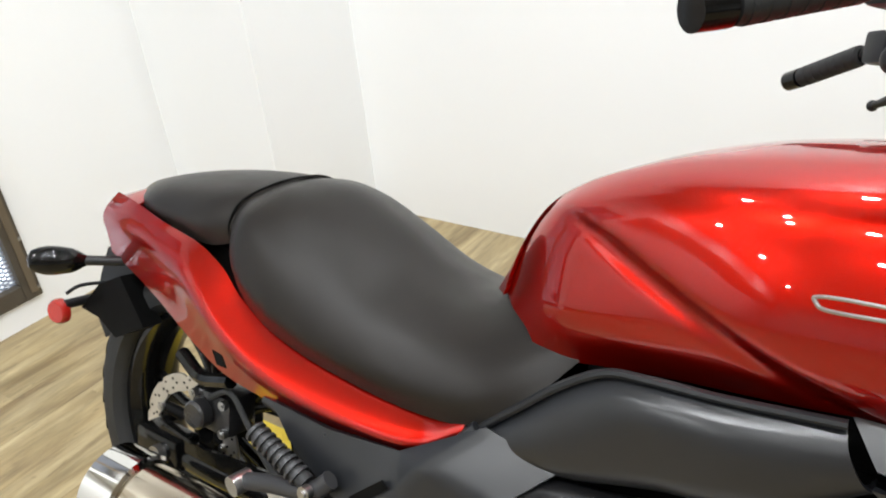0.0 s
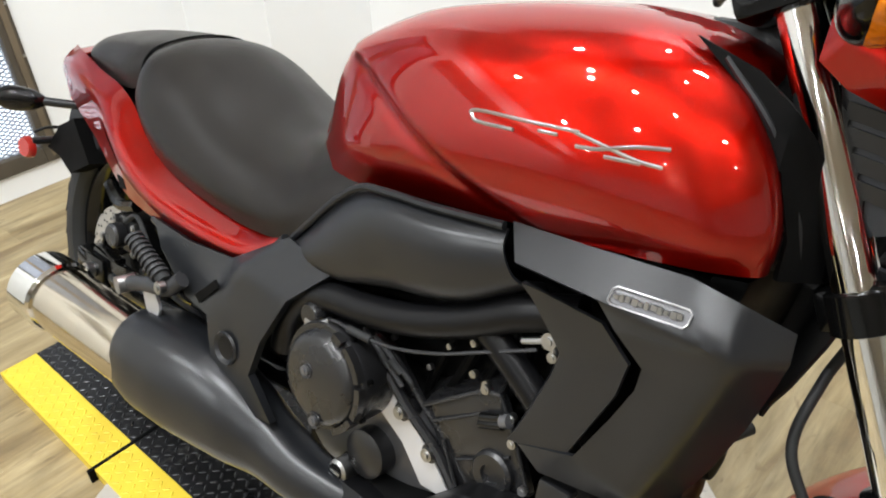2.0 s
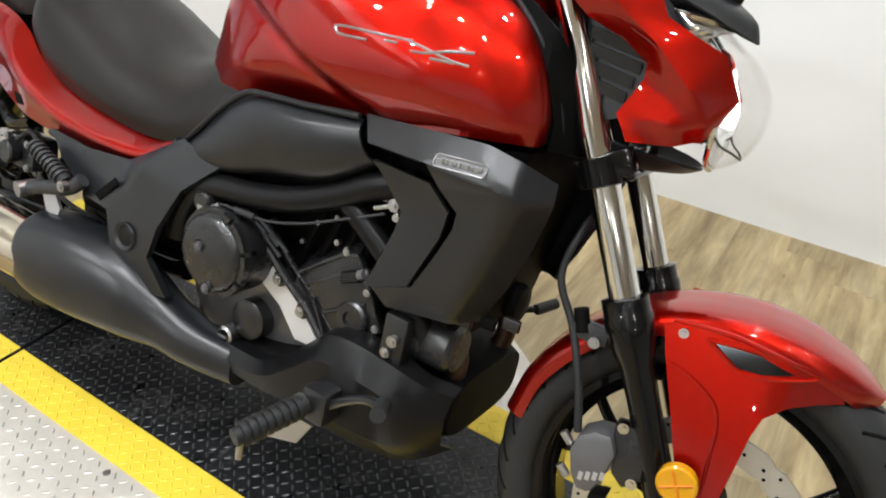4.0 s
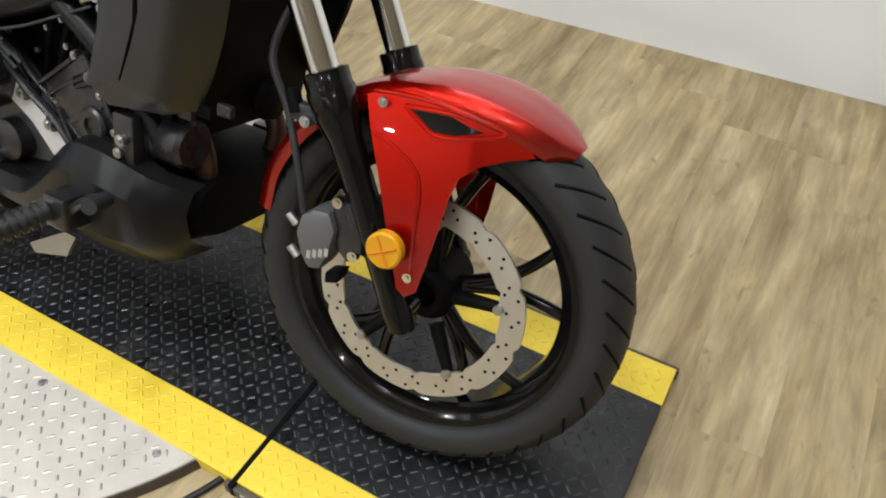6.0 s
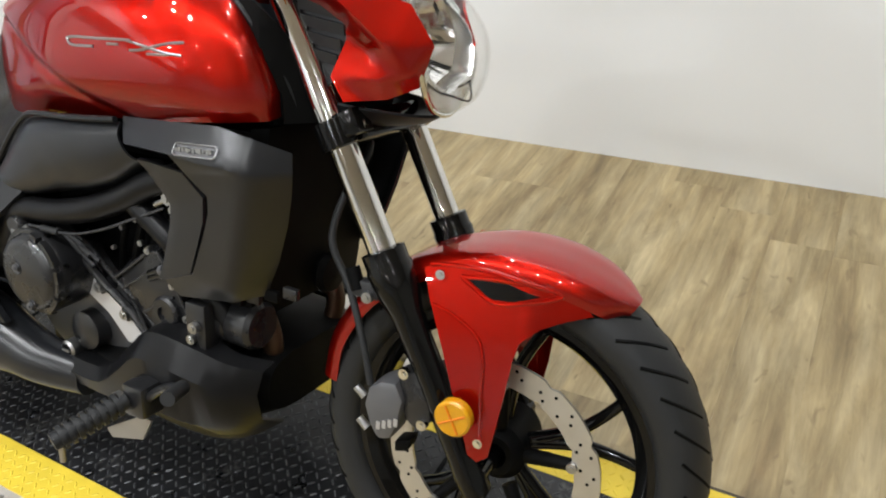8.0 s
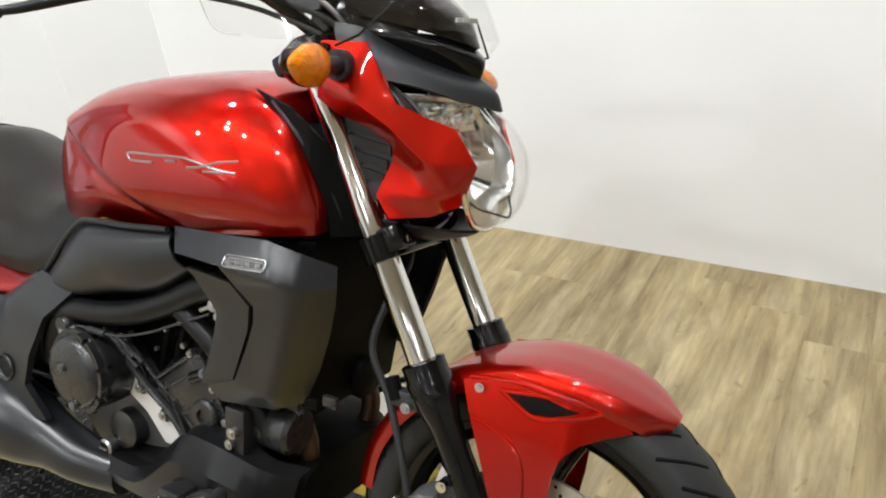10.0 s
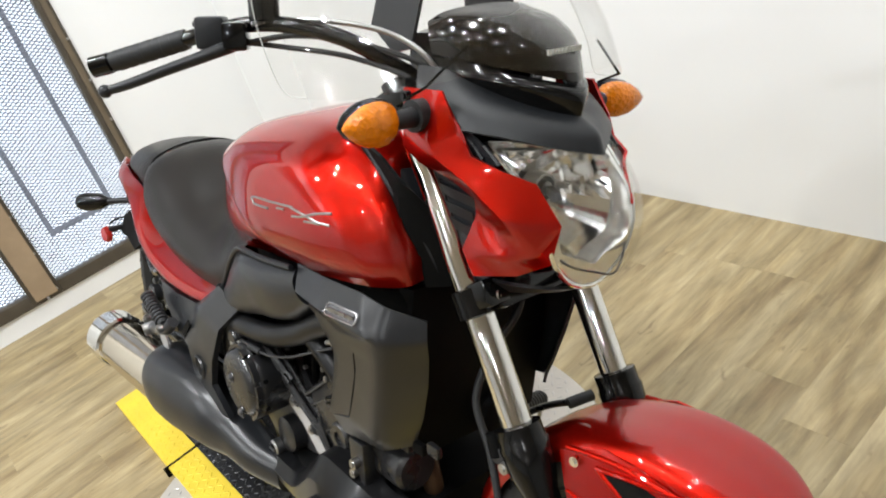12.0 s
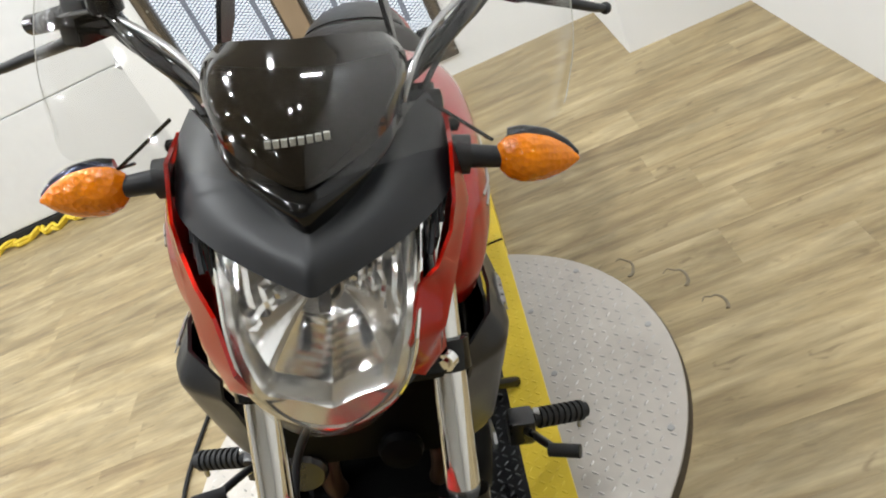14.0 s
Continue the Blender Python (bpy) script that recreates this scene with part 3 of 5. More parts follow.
for x, y in ((0.688, 0.362), (0.926, 0.362), (0.455, 0.352), (0.55, -0.25), (0.9, -0.25), (1.18, -0.254)):
    part("plate_screw", lathe([(-0.005, 0.008), (-0.002, 0.007), (-0.0015, 0)], 12, "Z", (x, y, 0)), STEEL, turn)
bm = tube(bmesh.new(), [(1.3, -0.2, FZ + 0.006), (1.285, -0.25, FZ + 0.006), (1.22, -0.36, FZ + 0.006), (1.08, -0.47, FZ + 0.006), (0.9, -0.57, FZ + 0.006), (0.6, -0.64, FZ + 0.006), (0.2, -0.6, FZ + 0.006)], 0.006, 8)
thing("cable", bm, RUBBER, "black cable lying on the floor round the turntable", "cable")

# ---- motorcycle ----
LEAN, STEERDEG, RAKE = 18.1, 5.0, 27.3
bike = tagged(new("motorcycle"), "red cruiser motorcycle with a black seat, leaning on its side stand", "motorcycle")
bike.matrix_basis = pose(0, -0.012, 0, -LEAN, 0, 0)
AX = Vector((1.522, 0, 0.298))
PIV = Vector((1.465, 0, 0.303))
STEER = Matrix.Translation(PIV) @ Matrix.Rotation(radians(STEERDEG), 4, Vector((-math.sin(radians(RAKE)), 0, math.cos(radians(RAKE))))) @ Matrix.Translation(-PIV)
HC = Vector((1.3, 0, 0.9465))
HEAD = Matrix.Translation(HC) @ Matrix.Rotation(radians(-2.8), 4, "X") @ Matrix.Translation(-HC)


# wheels
def wheel(name, c, R, w, rim_r, m, turn_deg, grooves):
    hw = w / 2
    hub = part(name, lathe([(-0.055, 0.02), (-0.055, 0.032), (-0.04, 0.045), (0.04, 0.045), (0.055, 0.032), (0.055, 0.02)], 32, center=c, closed=True), DARK, bike, "gloss black cast wheel with a road tyre", m=m)
    crown = [(hw * math.cos(a), R - hw * 0.62 + hw * 0.62 * math.sin(a)) for a in [math.pi * (0.06 + 0.88 * k / 16) for k in range(17)]]
    prof = [(hw * 0.72, rim_r + 0.006), (hw * 0.86, rim_r + 0.012), (hw * 0.985, R - hw * 0.85)] + crown + [(-hw * 0.985, R - hw * 0.85), (-hw * 0.86, rim_r + 0.012), (-hw * 0.72, rim_r + 0.006)]
    part("tyre", lathe(prof, 96, center=c, closed=True), RUBBER, hub, "black rubber road tyre")
    # tread grooves: near-black slanted bars, the channels' shade put into their colour
    bm = bmesh.new()
    for k in range(grooves):
        a0 = 2 * math.pi * k / grooves
        for s in (-1, 1):
            pts = []
            for u in range(6):
                f = u / 5
                b = math.pi / 2 + s * (0.2 + 1.1 * f)
                y = hw * math.cos(b)
                r = R - hw * 0.62 + hw * 0.62 * math.sin(b) - 0.0012
                a = a0 + f * 0.2 + (0.085 if s > 0 else 0)
                pts.append(c + Vector((r * math.cos(a), y, r * math.sin(a))))
            tube(bm, pts, 0.0028, 5, n=2)
    tagged(part("tread_pattern", bm, DARK, hub), kind="stuff")
    rw = hw * 0.72
    part("rim", lathe([(-rw, rim_r + 0.008), (-rw, rim_r - 0.004), (-rw * 0.85, rim_r - 0.012), (-rw * 0.5, rim_r - 0.024), (rw * 0.5, rim_r - 0.024), (rw * 0.85, rim_r - 0.012), (rw, rim_r - 0.004), (rw, rim_r + 0.008), (rw * 0.6, rim_r - 0.008), (-rw * 0.6, rim_r - 0.008)], 96, center=c, closed=True), GLOSS, hub, "gloss black cast rim")
    for k in range(5):
        for s in (-1, 1):
            bm = bmesh.new()
            pts = []
            for r, da in ((0.035, 4), (0.085, 4.5), (0.125, 6.5), (0.165, 11), (rim_r - 0.018, 15)):
                a = radians(turn_deg + 72 * k + s * da)
                pts.append(c + Vector((r * math.cos(a), -0.012 + 0.012 * (r / rim_r), r * math.sin(a))))
            tube(bm, pts, 0.0105, 10, r_end=0.0085, n=4)
            part("spoke", bm, GLOSS, hub)
    return hub


def brake_disc(hub, c, y, r_out, r_in, turn_deg, waves=10, holes=True):
    bm = bmesh.new()
    n = 240
    rings_ = []
    for yy in (y - 0.0025, y + 0.0025):
        for which in (0, 1):
            ring = []
            for k in range(n):
                a = 2 * math.pi * k / n
                w = (a * waves / (2 * math.pi) + 0.3) % 1
                step = 0.0055 * min(1, max(0, (0.5 - abs(w - 0.5)) * 9))
                r = (r_out - 0.0055 + step) if which else (r_in + 0.004 - 0.8 * step)
                ring.append(bm.verts.new(c + Vector((r * math.cos(a), yy, r * math.sin(a)))))
            rings_.append(ring)
    fi, fo, bi, bo = rings_
    for a, b in ((fi, fo), (fo, bo), (bo, bi), (bi, fi)):
        for k in range(n):
            bm.faces.new((a[k], a[(k + 1) % n], b[(k + 1) % n], b[k]))
    d = part("brake_disc", bm, DISC, hub, "drilled wavy steel brake disc")
    bm = bmesh.new()
    for k in range(30):
        for j, rr in enumerate((0.25, 0.5, 0.75)):
            if j == k % 3:
                continue
            a = 2 * math.pi * (k + 0.33 * j) / 30
            r = r_in + (r_out - r_in) * rr
            p = c + Vector((r * math.cos(a), 0, r * math.sin(a)))
            tube(bm, [p + Vector((0, y - 0.0031, 0)), p + Vector((0, y + 0.0031, 0))], 0.0026, 7, smooth_path=False)
    tagged(part("drill_holes", bm, DARK, hub), kind="stuff")
    for k in range(5):
        a = radians(turn_deg + 72 * k)
        p = c + Vector((math.cos(a) * (r_in - 0.002), y - 0.003, math.sin(a) * (r_in - 0.002)))
        bolt("disc_bolt", p, 0.0075, hub)
        q = c + Vector((math.cos(a) * 0.05, y + 0.02, math.sin(a) * 0.05))
        part("disc_carrier", rod(q, p + Vector((0, 0.006, 0)), 0.012, 10, 0.009), DARK, hub)
    return d


front = wheel("front_wheel", AX, 0.295, 0.12, 0.222, STEER, 19.5, 36)
brake_disc(front, AX, -0.066, 0.16, 0.124, 14)
RX = Vector((-0.01, 0, 0.315))
rear = wheel("rear_wheel", RX, 0.312, 0.158, 0.222, None, 40, 32)
brake_disc(rear, RX, -0.085, 0.12, 0.088, 10)
part("axle_nut", rod(AX + Vector((0, -0.112, 0)), AX + Vector((0, 0.112, 0)), 0.012, 14), GLOSS, bike, m=STEER)

# fuel tank
FAR = 0.86  # the far flank stands closer to the middle


def tank_shape(p):
    """The slanted hollow on each flank of the tank."""
    s = -1 if p.y < 0 else 1
    if abs(p.y) > 0.1 and p.z < 0.9:
        x_line = 0.717 + (0.849 - p.z) * 2.3
        d = (p.x - x_line) * 0.45
        up = min(1, max(0, (0.872 - p.z) / 0.025))
        dip = (0.008 * math.exp(-(d / 0.013) ** 2) + 0.011 / (1 + math.exp(min(50, d / 0.006)))) * up
        p = Vector((p.x, p.y - s * dip, p.z))
    if p.y > 0:
        p = Vector((p.x, p.y * FAR, p.z))
    return p


TANK_SKIRT = [(.655, -.15, .682), (.735, -.168, .703), (.83, -.178, .717), (.92, -.186, .727), (1.07, -.19, .743), (1.15, -.187, .752), (1.186, -.178, .756), (1.212, -.152, .758), (1.196, -.08, .765)]
TANK_BELT = [(.638, -.152, .713), (.71, -.19, .748), (.81, -.212, .765), (.92, -.224, .78), (1.07, -.221, .788), (1.14, -.208, .79), (1.18, -.193, .79), (1.214, -.16, .79), (1.196, -.08, .8)]
TANK_FLANK = [(.61, -.137, .728), (.68, -.18, .8), (.79, -.21, .83), (.9, -.227, .843), (1.04, -.225, .85), (1.115, -.213, .85), (1.153, -.199, .85), (1.196, -.168, .85), (1.178, -.08, .856)]
TANK_SHOULDER = [(.578, -.095, .732), (.655, -.155, .845), (.77, -.19, .888), (.88, -.205, .905), (1.02, -.203, .91), (1.085, -.193, .908), (1.12, -.18, .906), (1.16, -.15, .902), (1.148, -.07, .9)]
TANK_BROW = [(.556, -.065, .728), (.635, -.105, .857), (.75, -.135, .915), (.86, -.145, .938), (1.01, -.148, .95), (1.06, -.145, .948), (1.095, -.138, .944), (1.135, -.115, .93), (1.16, -.06, .912)]
TANK_CREST = [(.543, -.03, .725), (.62, -.05, .852), (.73, -.065, .915), (.85, -.072, .948), (1.0, -.072, .964), (1.06, -.07, .961), (1.1, -.065, .954), (1.145, -.055, .938), (1.19, -.03, .91)]
TANK_MIDDLE = [(.538, 0, .723), (.615, 0, .848), (.725, 0, .912), (.85, 0, .95), (1.0, 0, .967), (1.06, 0, .964), (1.1, 0, .957), (1.15, 0, .941), (1.195, 0, .912)]
TANK = [TANK_SKIRT, TANK_BELT, TANK_FLANK, TANK_SHOULDER, TANK_BROW, TANK_CREST, TANK_MIDDLE]
tank = part("tank", skin(TANK, 26, 20, mirror=True, shape=tank_shape), RED, bike, "glossy candy-red fuel tank with hollowed flanks")
# added dark block, closes the bright slits between tank and shrouds
part("tank_gap_fill", box(bmesh.new(), .71, 1.19, -.142, .142, .665, .738, 0.02), DARK, bike)


from mathutils.bvhtree import BVHTree
tank_tree = BVHTree.FromPolygons([v.co for v in tank.data.vertices], [tuple(p.vertices) for p in tank.data.polygons])


def emblem(s):
    """Chrome strokes on the tank's flank."""
    def at(x, z):
        hit = tank_tree.ray_cast(Vector((x, s * -.5, z)), Vector((0, s, 0)))[0]
        return hit + Vector((0, s * -.0005, 0))

    def stroke(*pts):
        return [(.926 + .2 * a, .845 + .008 * a - d) for a, d in pts]

    strokes = [stroke((.0, .002), (.04, 0), (.3, 0)), stroke((.0, .002), (.03, .009), (.06, .0105), (.27, .0105)), stroke((.3, 0), (.6, 0)), stroke((.4, .006), (.5, .006)),
               stroke((.58, .001), (.66, .004), (.88, .014), (.99, .016)), stroke((.6, .0125), (.7, .011), (.86, .003), (1.0, .0)), stroke((.74, .016), (.9, .016))]
    bm = bmesh.new()
    for st in strokes:
        tube(bm, [at(x, z) for x, z in st], 0.0019, 6, n=3)
    part("emblem", bm, STEEL, tank, "chrome emblem strokes")


both(emblem)


# seat
SEAT_HEM = [(.12, -.115, .705), (.16, -.145, .66), (.22, -.158, .622), (.30, -.165, .598), (.40, -.168, .583), (.51, -.167, .575), (.6, -.17, .59), (.665, -.17, .645), (.71, -.155, .7)]
SEAT_SIDE = [(.125, -.122, .735), (.165, -.16, .70), (.225, -.175, .665), (.31, -.18, .637), (.41, -.18, .618), (.51, -.175, .612), (.59, -.172, .628), (.648, -.162, .672), (.688, -.138, .718)]
SEAT_EDGE = [(.135, -.11, .768), (.175, -.145, .757), (.235, -.157, .735), (.32, -.16, .70), (.415, -.158, .672), (.51, -.15, .66), (.575, -.142, .672), (.612, -.13, .7), (.642, -.112, .73)]
SEAT_PAD = [(.15, -.07, .79), (.19, -.095, .79), (.25, -.105, .775), (.33, -.108, .742), (.42, -.105, .703), (.50, -.1, .69), (.55, -.09, .7), (.58, -.078, .722), (.6, -.065, .745)]
SEAT_INNER = [(.16, -.03, .8), (.2, -.04, .803), (.255, -.045, .795), (.335, -.047, .762), (.42, -.045, .72), (.495, -.042, .704), (.54, -.038, .712), (.565, -.033, .732), (.585, -.03, .755)]
SEAT_MIDDLE = [(.165, 0, .802), (.205, 0, .806), (.26, 0, .8), (.34, 0, .767), (.425, 0, .724), (.495, 0, .707), (.535, 0, .714), (.56, 0, .734), (.58, 0, .757)]
part("rider_seat", skin([SEAT_HEM, SEAT_SIDE, SEAT_EDGE, SEAT_PAD, SEAT_INNER, SEAT_MIDDLE], 5, 6, mirror=True), VINYL, bike, "scooped black vinyl rider seat")
part("passenger_seat", skin([
    [(-.165, -.05, .7), (-.10, -.09, .7), (0, -.112, .695), (.08, -.122, .695), (.135, -.118, .71)],
    [(-.19, -.05, .718), (-.115, -.1, .725), (0, -.122, .728), (.08, -.13, .733), (.14, -.122, .742)],
    [(-.195, -.035, .735), (-.11, -.078, .752), (0, -.098, .765), (.09, -.107, .773), (.148, -.1, .778)],
    [(-.19, -.018, .745), (-.105, -.04, .767), (0, -.052, .785), (.1, -.057, .795), (.163, -.054, .797)],
    [(-.188, 0, .748), (-.1, 0, .772), (0, 0, .791), (.1, 0, .802), (.168, 0, .805)]], 5, 5, mirror=True), VINYL, bike, "black vinyl passenger seat")
part("seat_seam", tube(bmesh.new(), across([(.118, -.117, .706), (.122, -.125, .737), (.132, -.113, .77), (.148, -.072, .793), (.158, -.03, .803), (.163, 0, .805)]), 0.0022, 6), DARK, bike)
part("seat_base", box(bmesh.new(), -.1, .62, -.1, .1, .55, .69, 0.02), DARK, bike)
part("battery_box", box(bmesh.new(), .315, .68, -.15, .15, .38, .6, 0.02), DARK, bike)


# tail
def tail_cowl(s):
    top = [(-.226, -.08, .718), (-.13, -.115, .72), (-.03, -.132, .704), (.06, -.14, .69), (.125, -.148, .665), (.175, -.16, .635), (.25, -.17, .603), (.34, -.175, .583), (.44, -.175, .572), (.53, -.172, .572), (.588, -.166, .592)]
    mid = [(-.236, -.1, .68), (-.15, -.127, .685), (-.05, -.147, .682), (.045, -.164, .666), (.112, -.18, .634), (.168, -.192, .603), (.25, -.2, .57), (.34, -.2, .548), (.44, -.196, .54), (.53, -.187, .545), (.583, -.173, .575)]
    low = [(-.226, -.09, .614), (-.15, -.106, .6), (-.06, -.122, .577), (.02, -.14, .555), (.09, -.155, .536), (.16, -.167, .52), (.24, -.175, .514), (.34, -.178, .512), (.44, -.178, .517), (.515, -.177, .525), (.565, -.17, .558)]
    top = [(x, y * .93, z + .005) for x, y, z in top]
    tc = part("tail_cowl", skin(flip([top, [tuple((a + b) / 2 + (0, -.006 * (1 if i == 1 else 1), 0)[i] for i, (a, b) in enumerate(zip(p, q))) for p, q in zip(top, mid)], mid, [tuple((a + b) / 2 for a, b in zip(p, q)) for p, q in zip(mid, low)], low], s), 5, 4, 0.004), RED, bike, "glossy red tail side cowl")
    part("cowl_slot", panel([(.165, .565), (.185, .562), (.195, .545), (.175, .545)], lambda x, z: s * -.1915, 0.002, 0.01), DARK, tc)


both(tail_cowl)
part("tail_light", rings([(-.248, 0, .668, .05, .02), (-.238, 0, .67, .082, .034), (-.2, 0, .675, .095, .042), (-.14, 0, .675, .1, .042)], 28, 3.0), REDREF, bike, "red tail light lens")
part("tail_top", skin([across([(-.23, -.082, .712), (-.24, -.03, .718), (-.24, 0, .719)]), across([(-.18, -.095, .722), (-.185, -.03, .735), (-.185, 0, .737)]), across([(-.12, -.112, .722), (-.125, -.05, .738), (-.125, 0, .742)])], 4, 4, 0.003), RED, bike)
guard = part("rear_mudguard", panel([(-.3, .6), (-.25, .625), (-.17, .61), (-.12, .57), (-.17, .527), (-.23, .48), (-.27, .438), (-.315, .412), (-.345, .46), (-.325, .54)], lambda x, z: -.05, 0.1, 0.03), BLACK, bike, "matte black rear mudguard and plate holder")
part("plate_bracket", panel([(-.305, .49), (-.247, .55), (-.183, .58), (-.116, .5), (-.2, .458), (-.25, .484)], lambda x, z: -.105, 0.04, 0.03), DARK, guard, "black plate bracket")
part("plate_bar", rod((-.3, -.14, .505), (-.29, -.04, .51), .009, 10), BLACK, guard)
part("plate_wire", tube(bmesh.new(), [(-.31, -.13, .522), (-.315, -.1, .53), (-.3, -.05, .528), (-.27, -.03, .52)], .0035, 6), BLACK, guard)
part("rear_reflector", lathe([(-.012, 0), (-.012, .02), (-.006, .024), (.004, .024), (.006, .02), (.006, 0)], 24), REDREF, bike, "round red side reflector", m=Matrix.Translation((-.312, -.142, .49)) @ pose(0, 0, 0, 0, 0, 8))


def tail_signal(s):
    st = part("rear_turn_signal", rod((-.16, s * .06, .605), (-.225, s * .15, .608), .009, 12), BLACK, bike, "black rear turn signal stalk")
    part("signal_body", rings([(-.05, 0, 0, .002, .002), (-.043, 0, 0, .016, .018), (-.015, 0, 0, .023, .026), (.02, 0, 0, .02, .022), (.045, 0, 0, .008, .009)], 18), GLOSS, st, m=Matrix.Translation((-.248, s * .178, .608)) @ pose(0, 0, 0, 0, 0, -s * 52))


both(tail_signal)


# side panels
def flat(y0, kx=0.0, kz=0.0, x0=0.0, z0=0.0, s=1):
    return lambda x, z: s * (y0 + kx * (x - x0) + kz * (z - z0))


def side_panels(s):
    s = 1 if s > 0 else -FAR
    BT = [(.972, -.188, .738), (1.08, -.2, .746), (1.17, -.203, .752), (1.215, -.197, .743), (1.254, -.158, .722)]
    BB = [(.998, -.212, .706), (1.1, -.226, .709), (1.2, -.228, .706), (1.225, -.22, .698), (1.257, -.162, .694)]
    LL = [(1.118, -.214, .682), (1.15, -.209, .656), (1.148, -.207, .632), (1.13, -.202, .59), (1.1, -.197, .528)]
    LR = [(1.225, -.22, .698), (1.217, -.215, .665), (1.205, -.21, .625), (1.182, -.203, .555), (1.168, -.198, .515)]
    LF = [(1.257, -.162, .694), (1.25, -.155, .665), (1.238, -.15, .618), (1.216, -.145, .555), (1.2, -.145, .52)]
    FOOT = [(1.03, -.187, .5), (1.06, -.185, .48), (1.165, -.183, .496), (1.195, -.145, .502)]
    pts = BT + BB + LL + LR[1:] + LF[1:] + FOOT
    ix = {p: i for i, p in reversed(list(enumerate(pts)))}
    quads = [(BT[i], BT[i + 1], BB[i + 1], BB[i]) for i in range(4)] + [(BB[1], BB[2], LL[0]), (BB[2], BB[3], LL[0])]
    quads += [(LL[i], LR[i], LR[i + 1], LL[i + 1]) for i in range(4)] + [(LR[i], LF[i], LF[i + 1], LR[i + 1]) for i in range(4)]
    quads += [(LL[4], LR[4], FOOT[2], FOOT[1]), (LL[4], FOOT[1], FOOT[0]), (LR[4], LF[4], FOOT[3], FOOT[2])]
    sh = part("radiator_shroud", facets([(x, y * s, z) for x, y, z in pts], [[ix[p] for p in q] for q in quads], .005, .012), SATIN, bike, "matte black faceted radiator shroud")
    fin = [(1.0, -.188, .682), (1.1, -.199, .68), (1.134, -.196, .65), (1.128, -.193, .612), (1.09, -.187, .522), (1.018, -.18, .495), (1.05, -.184, .588), (1.058, -.186, .624), (1.0, -.15, .672), (1.058, -.15, .62), (1.05, -.15, .586), (1.018, -.15, .497)]
    part("shroud_fin", facets([(x, y * s, z) for x, y, z in fin], [(0, 1, 2, 7), (7, 2, 3, 6), (6, 3, 4, 5), (8, 0, 7, 9), (9, 7, 6, 10), (10, 6, 5, 11)], .005, .01), SATIN, sh)
    shell = BVHTree.FromPolygons([v.co for v in sh.data.vertices], [tuple(p.vertices) for p in sh.data.polygons])
    on = lambda x, z: shell.ray_cast(Vector((x, s * -.5, z)), Vector((0, s, 0)))[0].y
    line = [(1.11, .7225), (1.113, .7255), (1.18, .7295), (1.184, .7265), (1.184, .718), (1.181, .715), (1.114, .7105), (1.11, .7135)]
    bd = part("badge", panel(line, lambda x, z: on(x, z) - s * .0005, 0.003, 0.012), CALIPER, sh, "small chrome badge")
    part("badge_rim", tube(bmesh.new(), [(x, on(x, z) - s * .004, z) for x, z in line + line[:1]], .001, 6, smooth_path=False), STEEL, bd)
    bm = bmesh.new()
    for k in range(11):
        x, z = 1.1145 + k * 0.006, .7145 + k * .0004
        yb = on(x, z + .004) - s * .004
        box(bm, x - 0.0012, x + (0.0028 if k % 3 else .0042), yb - 0.0015, yb + 0.0015, z + (.0 if k % 2 else .0015), z + (.0065 if k % 4 else .005))
    tagged(part("badge_relief", bm, STEEL, bd), kind="stuff")
    top = [(.605, -.165, .585), (.65, -.172, .625), (.71, -.18, .68), (.755, -.185, .707), (.8, -.19, .715), (.87, -.195, .72), (.97, -.192, .73)]
    brow = [(.615, -.178, .582), (.665, -.188, .615), (.725, -.198, .663), (.77, -.205, .69), (.81, -.209, .7), (.88, -.212, .703), (.975, -.203, .712)]
    face = [(.64, -.185, .575), (.69, -.196, .595), (.75, -.204, .628), (.8, -.209, .65), (.85, -.213, .66), (.91, -.212, .668), (.99, -.2, .685)]
    foot = [(.68, -.18, .572), (.72, -.188, .578), (.77, -.194, .595), (.82, -.197, .61), (.87, -.2, .62), (.93, -.198, .638), (1.0, -.188, .675)]
    hem = [(.70, -.16, .57), (.735, -.165, .575), (.78, -.17, .587), (.83, -.172, .6), (.88, -.174, .61), (.94, -.172, .63), (1.0, -.165, .67)]
    part("side_cover", skin(flip([top, brow, face, foot, hem], s), 4, 4, 0.004), SATIN, bike, "matte black side cover under the tank")
    part("cover_rim", tube(bmesh.new(), [(x, s * y, z) for x, y, z in ((.605, -.17, .588), (.65, -.178, .63), (.71, -.186, .684), (.755, -.191, .712), (.8, -.196, .719), (.87, -.2, .724), (.97, -.2, .734))], .005, 8), BLACK, bike)
    pl = [(.29, -.193, .527), (.398, -.195, .522), (.51, -.194, .533), (.622, -.186, .602), (.718, -.19, .584), (.66, -.214, .528), (.557, -.216, .54), (.62, -.221, .45), (.602, -.222, .39), (.65, -.215, .332), (.587, -.218, .323), (.512, -.222, .36), (.49, -.22, .44), (.42, -.212, .442), (.335, -.204, .488), (.52, -.216, .485)]
    pf = [(2, 3, 6), (3, 4, 5, 6), (6, 5, 7, 15), (15, 7, 8, 12), (12, 8, 11), (8, 9, 10, 11), (0, 1, 14), (1, 2, 15, 13), (1, 13, 14), (2, 6, 15), (15, 12, 13)]
    pv = part("pivot_plate", facets([(x, y * s, z) for x, y, z in pl], pf, .012, .004), SATIN, bike, "dark grey satin frame side plate in tilted facets")
